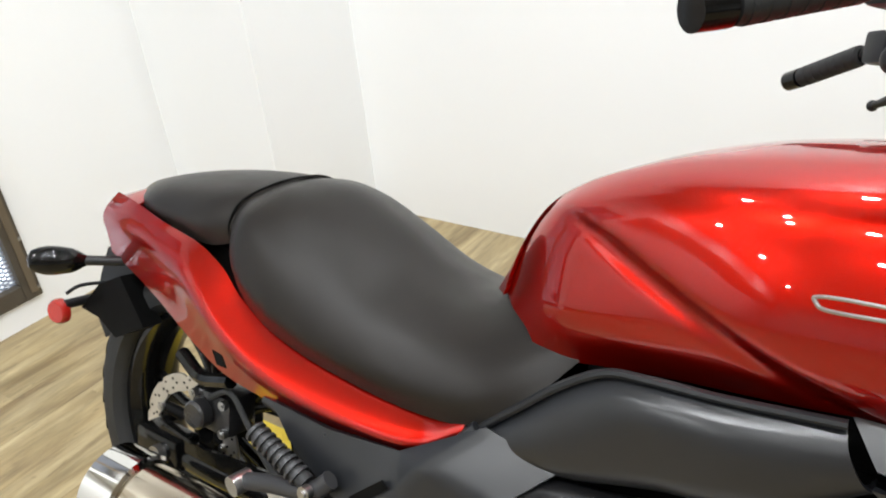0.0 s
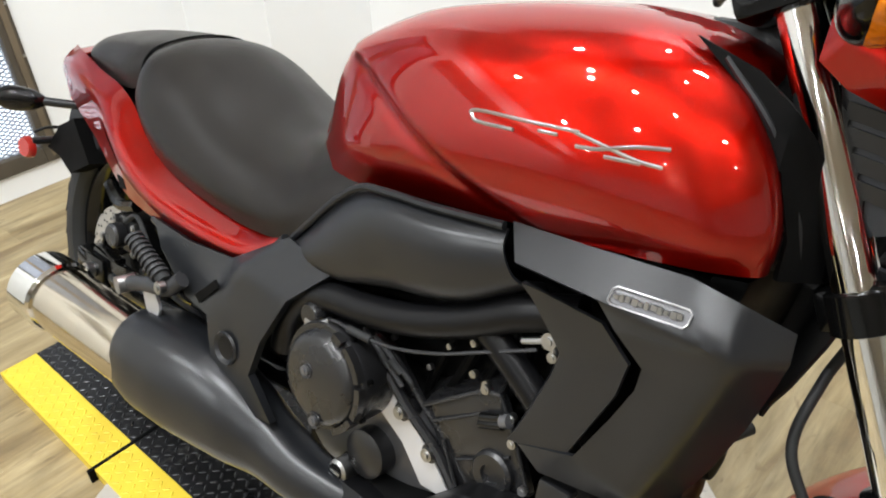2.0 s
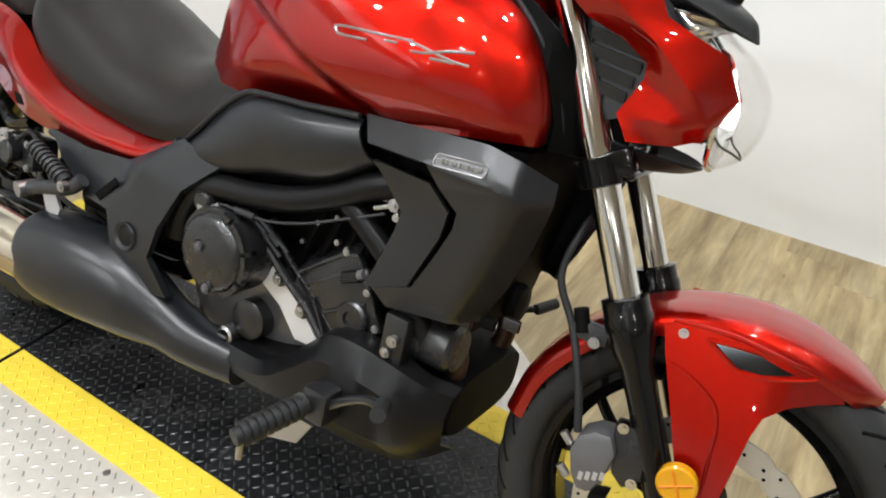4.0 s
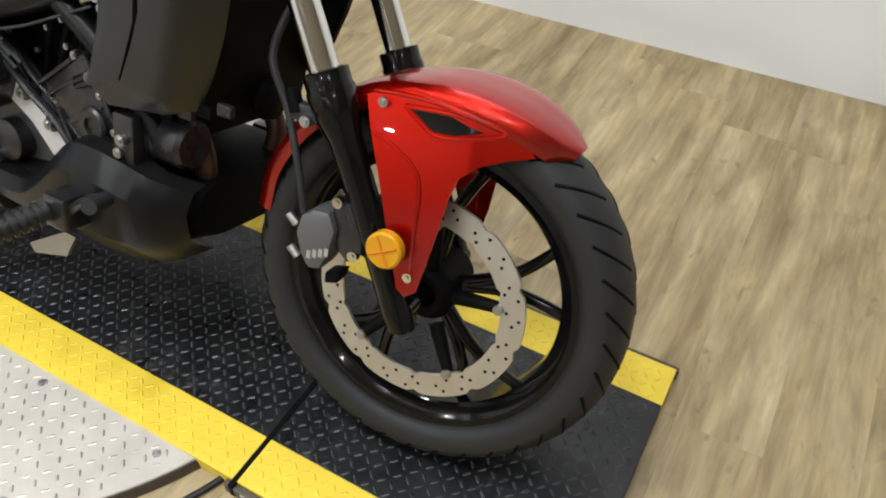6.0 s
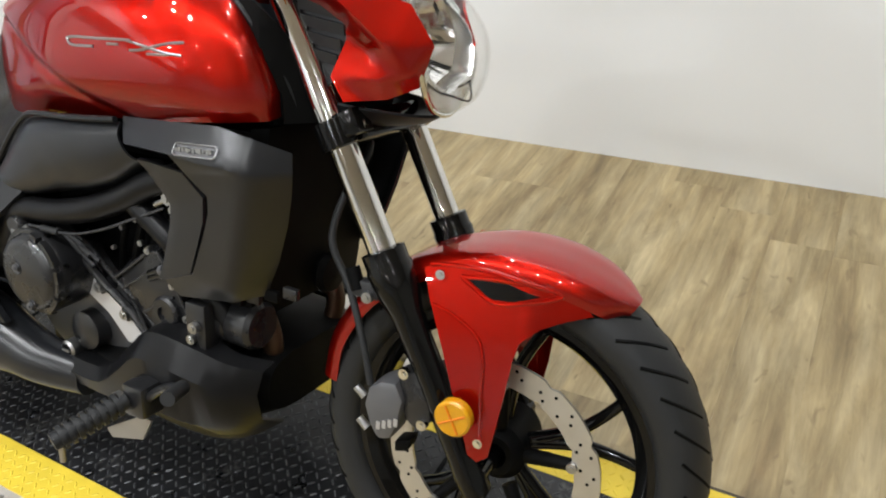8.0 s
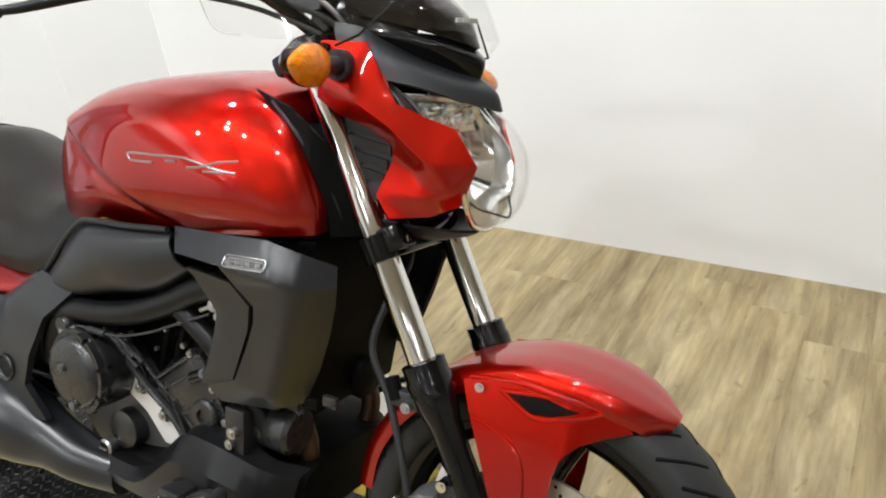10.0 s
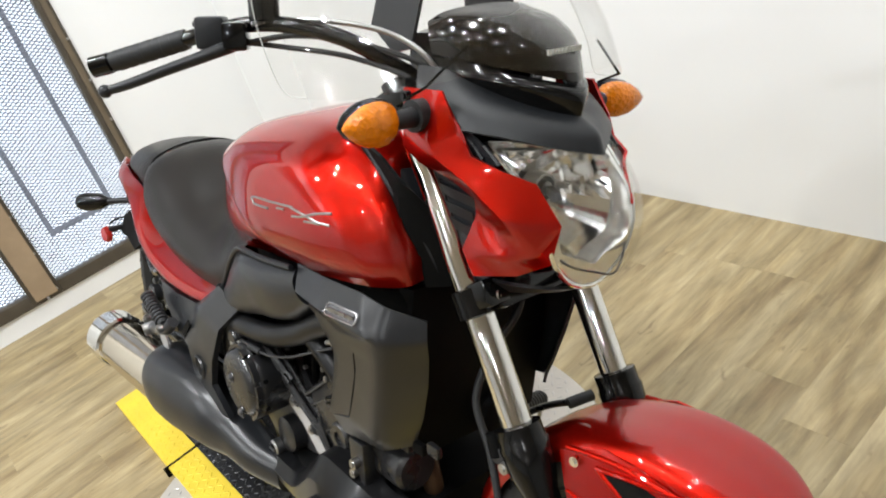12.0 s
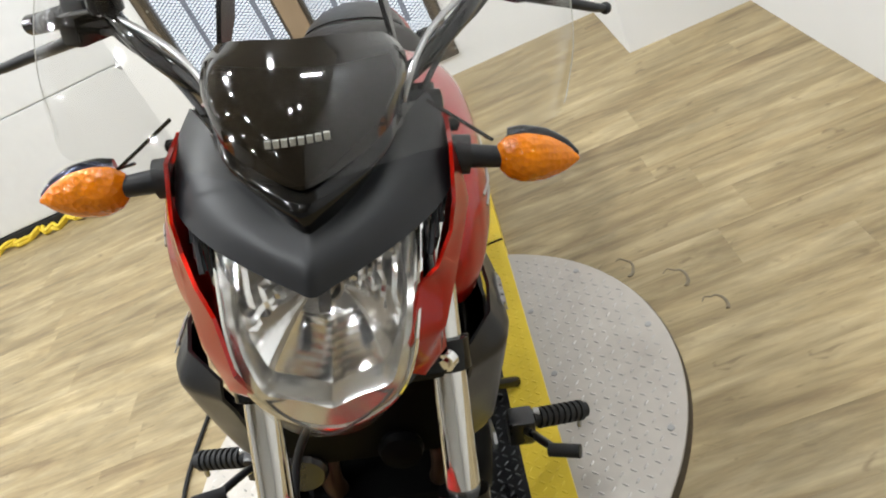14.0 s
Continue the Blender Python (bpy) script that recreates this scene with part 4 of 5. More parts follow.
    part("cowl_band", tube(bmesh.new(), [(x, s * y, z) for x, y, z in ((.26, -.172, .512), (.34, -.182, .506), (.44, -.187, .507), (.515, -.188, .516), (.568, -.184, .548), (.606, -.176, .592))], .009, 10), SATIN, pv, "light grey edge band under the red cowl")
    part("panel_slot", panel([(.455, .458), (.503, .5), (.513, .492), (.468, .449)], lambda x, z: s * -.2185, 0.004, 0.01), DARK, pv)
    cap = part("pivot_cap", lathe([(-.006, .026), (-.01, .024), (-.008, .02), (-.006, .018), (-.006, 0)], 28, center=(.547, s * -.217 + (0 if s > 0 else .016), .41)), SATIN, pv)
    # frame tubes
    part("frame_tube", tube(bmesh.new(), [(x, s * y, z) for x, y, z in ((.615, -.17, .43), (.628, -.175, .48), (.66, -.178, .525), (.71, -.18, .547), (.78, -.18, .556), (.86, -.178, .575), (.93, -.172, .603), (1.0, -.168, .64), (1.06, -.16, .66))], .021, 18), FRAME, bike, "black round frame tube")
    part("frame_brace", tube(bmesh.new(), [(.945, s * -.165, .605), (1.04, s * -.155, .53), (1.12, s * -.14, .43)], .018, 16), FRAME, bike, "black diagonal frame tube")


both(side_panels)

# engine
ENG = Matrix.Translation((-.03, .03, -.012))
CLU = Matrix.Translation((-.014, .014, .012))
# near-black boxes fill the engine's inside, its shade put into the colour
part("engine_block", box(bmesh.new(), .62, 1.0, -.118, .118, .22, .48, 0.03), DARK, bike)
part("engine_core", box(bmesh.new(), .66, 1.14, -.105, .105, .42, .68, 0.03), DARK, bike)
part("crankcase", panel([(.66, .33), (.7, .28), (.78, .27), (.86, .285), (.93, .335), (.96, .37), (.93, .41), (.88, .45), (.82, .49), (.77, .505), (.7, .5), (.66, .44)], lambda x, z: -.168 + .25 * max(0, z - .43) + .12 * max(0, .4 - z), 0.05, 0.02, 3), CASE, bike, "grey satin engine crankcase cover", m=ENG)
# bright end of the sloping crankcase, laid on as a paler sheet
part("lit_case_slope", panel([(.745, .49), (.79, .489), (.8, .468), (.842, .428), (.89, .388), (.922, .352), (.905, .335), (.878, .333), (.84, .38), (.79, .412), (.745, .418)], lambda x, z: -.152 + .1 * abs(z - .42), 0.012, 0.015), SILVER, bike, "bright slope of the engine crankcase, highlight in its colour")
cl = part("clutch_cover", lathe([(-.16, .072), (-.205, .074), (-.22, .075), (-.223, .073), (-.223, .066), (-.232, .063), (-.237, .059), (-.24, .05), (-.241, 0)], 56, center=(.757, 0, .439)), ENGINE, bike, "round black clutch cover", m=CLU)
for a0, a1 in ((-62, -28), (-22, 14), (20, 58), (64, 78)):
    arc = [radians(a0 + (a1 - a0) * k / 8) for k in range(9)]
    part("clutch_ridge", panel([(.757 + .075 * math.cos(q), .439 + .075 * math.sin(q)) for q in arc] + [(.757 + .066 * math.cos(q), .439 + .066 * math.sin(q)) for q in reversed(arc)], flat(-.232), 0.012, 0.006), ENGINE, cl)
for x, z in ((.741, .448), (.766, .385)):
    part("bolt_recess", lathe([(-.2405, .0125), (-.2425, .0115), (-.2415, .009), (-.2405, .008)], 20, center=(x, 0, z)), ENGINE, cl)
    bolt("cover_bolt", (x, -.24, z), .007, cl, CALIPER)
for k in range(8):
    q = 2 * math.pi * (k + .4) / 8
    bolt("rim_bolt", (.757 + .0755 * math.cos(q), -.213, .439 + .0755 * math.sin(q)), .004, cl, GLOSS)
part("filler_cap", lathe([(-.19, .017), (-.215, .017), (-.219, .014), (-.219, 0)], 20, center=(.71, 0, .508)), ENGINE, bike, "black oil filler cap", m=CLU)
part("small_cover", lathe([(-.12, .036), (-.158, .035), (-.161, .029), (-.162, 0)], 32, center=(.785, 0, .333)), ENGINE, bike, "small round black engine cover")
ow = part("oil_window", lathe([(-.14, .017), (-.172, .017), (-.175, .012), (-.171, .011), (-.171, 0)], 24, center=(.752, 0, .293)), STEEL, bike, "round oil window in a steel ring")
part("oil_glass", lathe([(-.172, .0105), (-.175, .009), (-.176, 0)], 20, center=(.752, 0, .293)), DARK, ow)
part("oil_slot", box(bmesh.new(), .742, .762, -.178, -.175, .2905, .2955, .001), STEEL, ow)
rail = part("cover_rail", tube(bmesh.new(), [(.735, -.165, .5), (.772, -.163, .497), (.803, -.16, .478), (.846, -.153, .436), (.896, -.147, .398), (.936, -.145, .356)], .0075, 8), ENGINE, bike, "black flange with bolts along the bright crankcase slope")
part("outer_rail", tube(bmesh.new(), [(.748, -.155, .515), (.79, -.155, .51), (.82, -.152, .491), (.86, -.146, .452), (.908, -.14, .413), (.948, -.138, .372)], .0045, 8), ENGINE, rail)
for x, y, z in ((.798, -.164, .475), (.839, -.153, .43), (.889, -.147, .391)):
    part("boss", rod((x + .003, y + .03, z + .002), (x, y - .004, z), .0135, 16), ENGINE, rail)
    bolt("flange_bolt", (x, y - .005, z), .009, rail)
# two thin linkage rods above the flange
for k in range(2):
    link = part("linkage_rod", rod((.772 + .02 * k, -.175, .527 - .003 * k), (.84 + .014 * k, -.165, .47 + .012 * k), .0035, 8), GREY, bike)
    part("rod_sleeve", rod((.8 + .02 * k, -.171, .505 - .003 * k), (.818 + .02 * k, -.168, .489), .0058, 10), RUBBER, link)
# cylinder head: a boxy casting with ribs along its edges
hd = part("cylinder_head", facets([(.862, -.142, .45), (.95, -.146, .515), (.974, -.146, .521), (1.007, -.146, .473), (1.025, -.146, .441), (1.038, -.146, .414), (.97, -.14, .37), (.934, -.136, .352), (.945, -.15, .452), (.962, -.1, .545), (.865, -.1, .48), (.9, -.143, .4)],
    [(0, 1, 8), (1, 2, 3, 8), (3, 4, 8), (4, 5, 6, 8), (8, 6, 7, 11), (0, 8, 11), (10, 9, 1, 0), (9, 2, 1)], .01, .002), ENGINE, bike, "black boxy cylinder head casting")
for a, b, r in (((.866, .451), (.951, .514), .0032), ((.951, .514), (.975, .519), .0032), ((.884, .437), (.962, .489), .0026), ((.93, .405), (1.003, .449), .0026), ((.974, .519), (1.008, .47), .003), ((1.008, .47), (1.036, .416), .003), ((.905, .42), (.94, .36), .0026)):
    part("rib", rod((a[0], -.148, a[1]), (b[0], -.148, b[1]), r, 8), ENGINE, hd)
part("round_boss", lathe([(-.13, .03), (-.153, .029), (-.157, .025), (-.157, .013), (-.152, .012), (-.152, 0)], 28, center=(.985, 0, .418)), ENGINE, hd)
for z0 in (.478, .469):
    part("head_plug", rod((.957, -.152, z0 + .004), (.99, -.156, z0 + .02), .0062, 12), GLOSS, hd)
part("plug_cap", rod((.988, -.156, .494), (.998, -.157, .499), .0085, 12), CALIPER, hd)
for x, z in ((.955, .518), (1.004, .47), (1.03, .42), (.996, .5)):
    bolt("head_bolt", (x, -.15, z), .006, hd)
cab = part("clutch_cable", tube(bmesh.new(), [(.7, -.2, .505), (.735, -.2, .528), (.78, -.2, .53), (.83, -.195, .532), (.9, -.19, .552), (.96, -.18, .578), (1.02, -.17, .605)], .0022, 8), GREY, bike, "thin clutch cable")
part("cable_sleeve", rod((.768, -.2, .53), (.806, -.197, .53), .0058, 10), RUBBER, cab)
part("cable_arm", box(bmesh.new(), .69, .722, -.206, -.197, .5, .515, .002), STEEL, cab)
part("cable_end", rod((.712, -.203, .512), (.735, -.2, .527), .0055, 10), STEEL, cab)
for x, z, r in ((.927, .522, .005), (.948, .517, .0055), (.794, .513, .0045), (.973, .594, .005), (.999, .618, .0055), (.86, .5, .004), (.885, .54, .004), (.92, .56, .0045)):
    bolt("small_bolt", (x, -.14, z), r, bike)
fit = part("hose_fitting", rod((1.0, -.168, .607), (1.032, -.17, .622), .0042, 8), STEEL, bike, "steel fitting with nuts beside the shroud")
bolt("fitting_nut", (1.036, -.172, .624), .0095, fit)
bolt("fitting_nut", (1.042, -.172, .607), .006, fit)
part("fitting_neck", rod((1.038, -.17, .622), (1.043, -.17, .604), .0055, 10), STEEL, fit)
# hoses near-black, for the shade behind the engine
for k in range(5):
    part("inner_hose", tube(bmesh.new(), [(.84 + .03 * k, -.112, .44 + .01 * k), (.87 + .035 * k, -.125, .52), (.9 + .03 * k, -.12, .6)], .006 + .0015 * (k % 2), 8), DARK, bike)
LX = (.69, .78, .86, .925, .975, 1.03, 1.09, 1.14, 1.18)
low = part("lower_cowl", skin([
    [(x, -.15 if x < 1.15 else -.12, z) for x, z in zip(LX, (.29, .288, .297, .356, .402, .41, .404, .392, .378))],
    [(x, y, z) for x, y, z in zip(LX, (-.172, -.175, -.178, -.182, -.186, -.19, -.188, -.178, -.145), (.287, .285, .294, .352, .397, .405, .399, .386, .37))],
    [(x, y, z) for x, y, z in zip(LX, (-.186, -.19, -.196, -.205, -.212, -.216, -.214, -.2, -.16), (.266, .266, .274, .322, .362, .368, .362, .35, .338))],
    [(x, y, z) for x, y, z in zip(LX, (-.18, -.185, -.19, -.2, -.208, -.212, -.208, -.19, -.15), (.245, .245, .247, .26, .275, .28, .28, .285, .29))],
    [(x, y, z) for x, y, z in zip(LX, (-.14, -.145, -.15, -.155, -.16, -.16, -.155, -.14, -.1), (.236, .236, .232, .226, .222, .222, .226, .238, .26))]], 3, 1, 0.004, straight_v=True), FRAME, bike, "matte black angular belly cowl, darkened for the shadow on it")
# near-black, the shade under the engine put into the colour
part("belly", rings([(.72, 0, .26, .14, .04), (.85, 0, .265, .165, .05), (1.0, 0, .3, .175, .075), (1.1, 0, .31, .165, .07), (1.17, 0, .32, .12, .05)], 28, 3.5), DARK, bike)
for x, z in ((.72, .265), (.69, .25)):
    bolt("cowl_bolt", (x, -.2, z), .009, low)
part("oil_filter", lathe([(1.08, .001), (1.08, .033), (1.09, .038), (1.11, .038), (1.113, .035), (1.118, .038), (1.155, .038), (1.162, .032), (1.162, .001)], 32, "X", (0, -.122, .432)), ENGINE, bike, "black oil filter canister")
bolt("filter_bolt", (1.085, -.185, .435), .009, bike)
part("filter_bracket", box(bmesh.new(), 1.06, 1.1, -.18, -.15, .39, .47, .005), ENGINE, bike)
bolt("filter_bolt", (1.075, -.182, .412), .008, bike)
for y in (-.085, .085):
    part("exhaust_header", tube(bmesh.new(), [(1.06, y, .47), (1.115, y, .45), (1.145, y, .4), (1.125, y * .8, .33), (1.06, y * .6, .29)], .017, 14), RUST, bike, "heat-stained brown exhaust header pipe")
rad = part("radiator", prism([(1.165, .74), (1.2, .745), (1.15, .44), (1.115, .44)], -.138, .138, .004), DARK, bike, "black radiator")
part("radiator_cap", rod((1.18, -.1, .735), (1.18, -.1, .752), .016, 16), DARK, rad)
part("horn", lathe([(1.2, .03), (1.21, .034), (1.222, .03), (1.226, .01), (1.228, 0)], 24, "X", (-.04, .03, .475)), DARK, bike, "round black horn")
for k in range(4):
    part("clip", box(bmesh.new(), 1.12 + k * .035, 1.145 + k * .035, -.15, -.14, .47 + k * .012, .488 + k * .012, .003), ENGINE if k % 2 else DARK, bike)


# exhaust
muf = part("muffler", lathe([(-.05, .05), (-.05, .06), (.03, .0625), (.2, .0625), (.3, .056)], 40, "X"), PIPE, bike, "polished chrome muffler", m=Matrix.Translation((0.125, -.243, .306)) @ pose(0, 0, 0, 0, 4, 6))
part("muffler_tip", lathe([(-.115, .036), (-.122, .055), (-.112, .067), (-.05, .069), (-.045, .064), (-.045, .03)], 40, "X"), CHROME, muf, "flared chrome muffler tip")
part("muffler_bore", lathe([(-.108, .036), (-.06, .034), (-.06, 0)], 32, "X"), DARK, muf)
part("heat_cover", rings([(.296, -.21, .3, .03, .03), (.3, -.21, .3, .06, .066), (.32, -.21, .299, .073, .082), (.37, -.209, .299, .077, .089), (.43, -.207, .3, .075, .089), (.5, -.203, .298, .067, .084), (.57, -.198, .29, .057, .072), (.63, -.187, .275, .046, .054), (.7, -.18, .258, .04, .042), (.79, -.16, .245, .03, .034)], 36, 2.3), SATIN, bike, "satin black exhaust heat cover")
part("heat_cover_tab", panel([(.66, .27), (.7, .262), (.715, .235), (.7, .222), (.68, .228)], flat(-.2), 0.006, 0.02), SATIN, bike)
bolt("heat_cover_bolt", (.698, -.206, .24), .0085, bike)

# rear suspension and brake
part("swing_arm", tube(bmesh.new(), [(.6, -.12, .35), (.35, -.125, .33), (.1, -.12, .31), (-.04, -.115, .313)], .026, 10), GLOSS, bike, "black swing arm")
part("swing_arm", tube(bmesh.new(), [(.6, .12, .35), (.3, .125, .33), (-.04, .115, .313)], .026, 10), GLOSS, bike)
part("axle_adjuster", box(bmesh.new(), -.075, .03, -.15, -.1, .285, .345, .006), GLOSS, bike)
bolt("rear_axle_bolt", (-.01, -.152, .315), .016, bike)
cal = part("rear_caliper", box(bmesh.new(), .05, .14, -.135, -.075, .385, .455, .012), ENGINE, bike, "dark grey rear brake caliper")
part("caliper_piston", lathe([(-.14, .024), (-.158, .024), (-.162, .02), (-.162, 0)], 24, center=(.085, 0, .42)), ENGINE, cal)
for p in ((.06, -.137, .445), (.13, -.137, .395), (.13, -.137, .445)):
    bolt("caliper_bolt", p, .008, cal)
part("brake_hose", tube(bmesh.new(), [(.1, -.14, .45), (.16, -.15, .48), (.2, -.15, .44), (.26, -.15, .38), (.4, -.14, .36)], .005, 8), RUBBER, bike)
part("hugger", panel([(-.02, .36), (.05, .35), (.15, .36), (.25, .37), (.25, .35), (.14, .33), (-.04, .33)], flat(-.14), 0.006, 0.03), GLOSS, bike)
part("mud_stay", tube(bmesh.new(), [(.02, -.13, .5), (.08, -.14, .48), (.16, -.15, .5)], .012, 8), GLOSS, bike)
# ribbed rod in place of the shock's metallic coil spring
peg = part("shock_spring", rod((.30, -.232, .5), (.4, -.235, .462), .012, 12), RUBBER, bike, "ribbed rod standing in for a metallic shock spring")
for k in range(9):
    p = Vector((.302, -.232, .499)).lerp(Vector((.385, -.235, .468)), k / 8)
    part("round_rib", rod(p - Vector((.0022, 0, -.001)), p + Vector((.0022, 0, -.001)), .0155, 14), GREY, peg)
hg = part("peg_hanger", tube(bmesh.new(), [(.278, -.225, .412), (.33, -.228, .43), (.41, -.232, .455), (.43, -.225, .475)], .013, 10), GREY, bike, "grey footpeg hanger")
bolt("hanger_bolt", (.41, -.247, .459), .01, hg)
part("hanger_ball", rod((.27, -.245, .408), (.275, -.215, .412), .015, 14), STEEL, hg)
part("hanger_plate", panel([(.31, .43), (.35, .43), (.37, .40), (.36, .375), (.33, .385)], flat(-.225), 0.005, 0.03), ALU, hg)


# foot controls
def foot_peg(s):
    a, b = Vector((1.0, s * -.25, .315)), Vector((.966, s * -.355, .285))
    p = part("foot_peg", rod(a, b, .014, 14), RUBBER, bike, "folding footpeg with ribbed black rubber")
    d = (b - a).normalized()
    for k in range(8):
        c = a.lerp(b, .14 + .84 * k / 8)
        part("round_rib", rod(c - d * .0035, c + d * .0035, .019, 14), RUBBER, p)
    part("feeler_bolt", rod(b - d * .012 + Vector((0, 0, -.015)), b - d * .012 + Vector((0, 0, -.04)), .005, 10), STEEL, p)
    br = part("peg_bracket", box(bmesh.new(), .99, 1.035, min(s * -.205, s * -.252), max(s * -.205, s * -.252), .288, .342, .008), ENGINE, bike, "black footpeg bracket")
    bolt("bracket_bolt", (.993, s * -.258, .322), .009, br, ax=(0, -s, 0))
    part("bracket_plate", panel([(.86, .18), (.95, .235), (.975, .235), (.95, .19), (.872, .166)], lambda x, z: s * -.19, 0.006, 0.02), STEEL, bike)
    part("foot_lever", tube(bmesh.new(), [(1.03, s * -.235, .32), (1.06, s * -.24, .345), (1.1, s * -.25, .37), (1.14, s * -.27, .385)], .007, 10), ENGINE, bike)
    part("lever_pad", rod((1.13, s * -.255, .382), (1.15, s * -.3, .392), .011, 12), RUBBER, bike)


both(foot_peg)
part("side_stand", tube(bmesh.new(), [(.78, .16, .24), (.74, .2, .16), (.68, .27, .095)], .013, 10), GLOSS, bike, "black side stand reaching the platform")

# front fork
TN = math.tan(radians(RAKE))


def fx(z):
    return 1.505 - (z - 0.3) * TN


def along(z, y, off=0.0):
    return Vector((fx(z) + off, y, z))


def fork(s):
    y = s * 0.107
    part("fork_tube", rod(along(.56, y), along(.975, y), 0.0205, 32), CHROME, bike, "polished chrome fork tube", m=STEER)
    part("fork_shadow_trim", rod(along(.975, y), along(1.01, y), 0.024, 24), GLOSS, bike, m=STEER)
    part("fork_slider", lathe([(-.035, .016), (-.03, .021), (.0, .024), (.03, .0225), (.2, .0215), (.245, .0235), (.275, .031), (.31, .033), (.314, .031), (.335, .031), (.337, .022)], 28, "Z"), GLOSS, bike, "gloss black fork slider", m=STEER @ Matrix.Translation(along(.295, y)) @ pose(0, 0, 0, 0, -RAKE, 0))
    part("lower_clamp", lathe([(-.02, .022), (-.018, .028), (.018, .028), (.02, .022)], 28, "Z"), GLOSS, bike, "black lower fork clamp", m=STEER @ Matrix.Translation(along(.74, y)) @ pose(0, 0, 0, 0, -RAKE, 0))
    bolt("clamp_bolt", along(.755, s * .105, .038), .011, bike, CHROME, STEER, ax=(.8, -s * .6, .1))


both(fork)
part("lower_bridge", box(bmesh.new(), -.04, .04, -.1, .1, -.02, .02, .008), GLOSS, bike, m=STEER @ Matrix.Translation(along(.74, 0, .0)) @ pose(0, 0, 0, 0, -RAKE, 0))
part("clamp_tab", box(bmesh.new(), .0, .045, -.125, -.085, -.018, .018, .006), GLOSS, bike, m=STEER @ Matrix.Translation(along(.745, 0, .0)) @ pose(0, 0, 0, 0, -RAKE, 0))
part("upper_bridge", box(bmesh.new(), -.05, .04, -.135, .135, -.015, .015, .01), GLOSS, bike, m=STEER @ Matrix.Translation(along(.99, 0)) @ pose(0, 0, 0, 0, -RAKE, 0))
part("steering_head", rod((1.17, 0, .74), (1.08, 0, .93), .04, 20), DARK, bike)
part("neck_cover", box(bmesh.new(), 1.1, 1.27, -.075, .075, .74, .93, .03), DARK, bike)

# front fender with its side stays
def fender_row(f, dr):
    out = []
    for a, w, r in ((170, .058, .302), (155, .068, .307), (135, .077, .31), (115, .082, .312), (95, .083, .3135), (80, .082, .3145), (70, .074, .314), (62.5, .054, .312), (57.5, .024, .309)):
        out.append(AX + Vector(((r - dr) * math.cos(radians(a)), -w * f, (r - dr) * math.sin(radians(a)))))
    return out


fen = part("front_fender", skin([fender_row(1.0, .034), fender_row(1.0, .02), fender_row(.86, .007), fender_row(.5, .001), fender_row(0, 0)], 5, 5, 0.003, mirror=True), RED, bike, "glossy red front fender", m=STEER)


def stay_y(x, z):
    t = min(1, max(0, (.6 - z) / .22))
    y = .0835 + .042 * t ** .8
    if x > 1.56:
        y -= .45 * (x - 1.56) ** 1.05
    return y


def fender_stay(s):
    st = part("fender_stay", panel([(1.41, .575), (1.425, .535), (1.45, .48), (1.48, .41), (1.503, .352), (1.508, .335), (1.522, .328), (1.537, .34), (1.543, .38), (1.548, .43), (1.552, .48), (1.558, .506), (1.58, .526), (1.61, .539), (1.64, .548), (1.632, .556), (1.6, .572), (1.56, .586), (1.52, .594), (1.47, .598)], lambda x, z: -s * stay_y(x, z), 0.003, 0.012), RED, fen, "red side stay of the fender")
    part("stay_ridge", tube(bmesh.new(), [Vector((x, -s * (stay_y(x, z) + .0005), z)) for x, z in ((1.43, .53), (1.462, .522), (1.5, .5), (1.512, .475), (1.517, .43), (1.525, .36))], .0026, 8), RED, fen)
    part("vent", panel([(1.468, .572), (1.49, .563), (1.512, .553), (1.54, .556), (1.574, .568), (1.53, .577)], lambda x, z: -s * (stay_y(x, z) + .0012), 0.002, 0.01), GLOSS, fen, "dark vent slot")
    part("vent_lip", tube(bmesh.new(), [Vector((x, -s * (stay_y(x, z) + .001), z)) for x, z in ((1.466, .574), (1.49, .561), (1.513, .55), (1.545, .554), (1.6, .571), (1.53, .58), (1.466, .574))], .0034, 8), RED, fen)
    part("stay_shelf", tube(bmesh.new(), [Vector((x, -s * (stay_y(x, z) + .0005), z)) for x, z in ((1.42, .582), (1.455, .586), (1.5, .588), (1.55, .583), (1.6, .573), (1.625, .563))], .0034, 8), RED, fen)
    bolt("stay_bolt", (1.437, -s * .094, .572), .0068, fen, CHROME, ax=(0, -s, 0))
    bolt("stay_bolt", (1.523, -s * .127, .36), .0068, fen, CHROME, ax=(0, -s, 0))


both(fender_stay)
rf = part("front_reflector", lathe([(.008, .026), (-.004, .026), (-.007, .023), (-.007, 0)], 32), REFLECTOR, bike, "round amber side reflector", m=STEER @ Matrix.Translation((1.492, -.147, .398)))
for k in range(4):
    a = 2 * math.pi * k / 4 + .5
    part("reflector_rib", rod((0, -.0075, 0), (.021 * math.cos(a), -.0075, .021 * math.sin(a)), .0018, 6), AMBERDARK, rf)


# front brake
cp = part("front_caliper", prism([(1.356, .398), (1.375, .412), (1.398, .415), (1.41, .39), (1.404, .352), (1.394, .325), (1.374, .32), (1.36, .34), (1.35, .37)], -.135, -.085, .008), CALIPER, bike, "dark grey front brake caliper", m=STEER)
part("caliper_bridge", prism([(1.395, .43), (1.43, .435), (1.445, .41), (1.45, .365), (1.43, .345), (1.41, .36)], -.125, -.095, .005), ENGINE, cp)
part("caliper_pad", prism([(1.39, .31), (1.415, .318), (1.41, .298), (1.39, .292)], -.11, -.08, .003), DARK, cp)
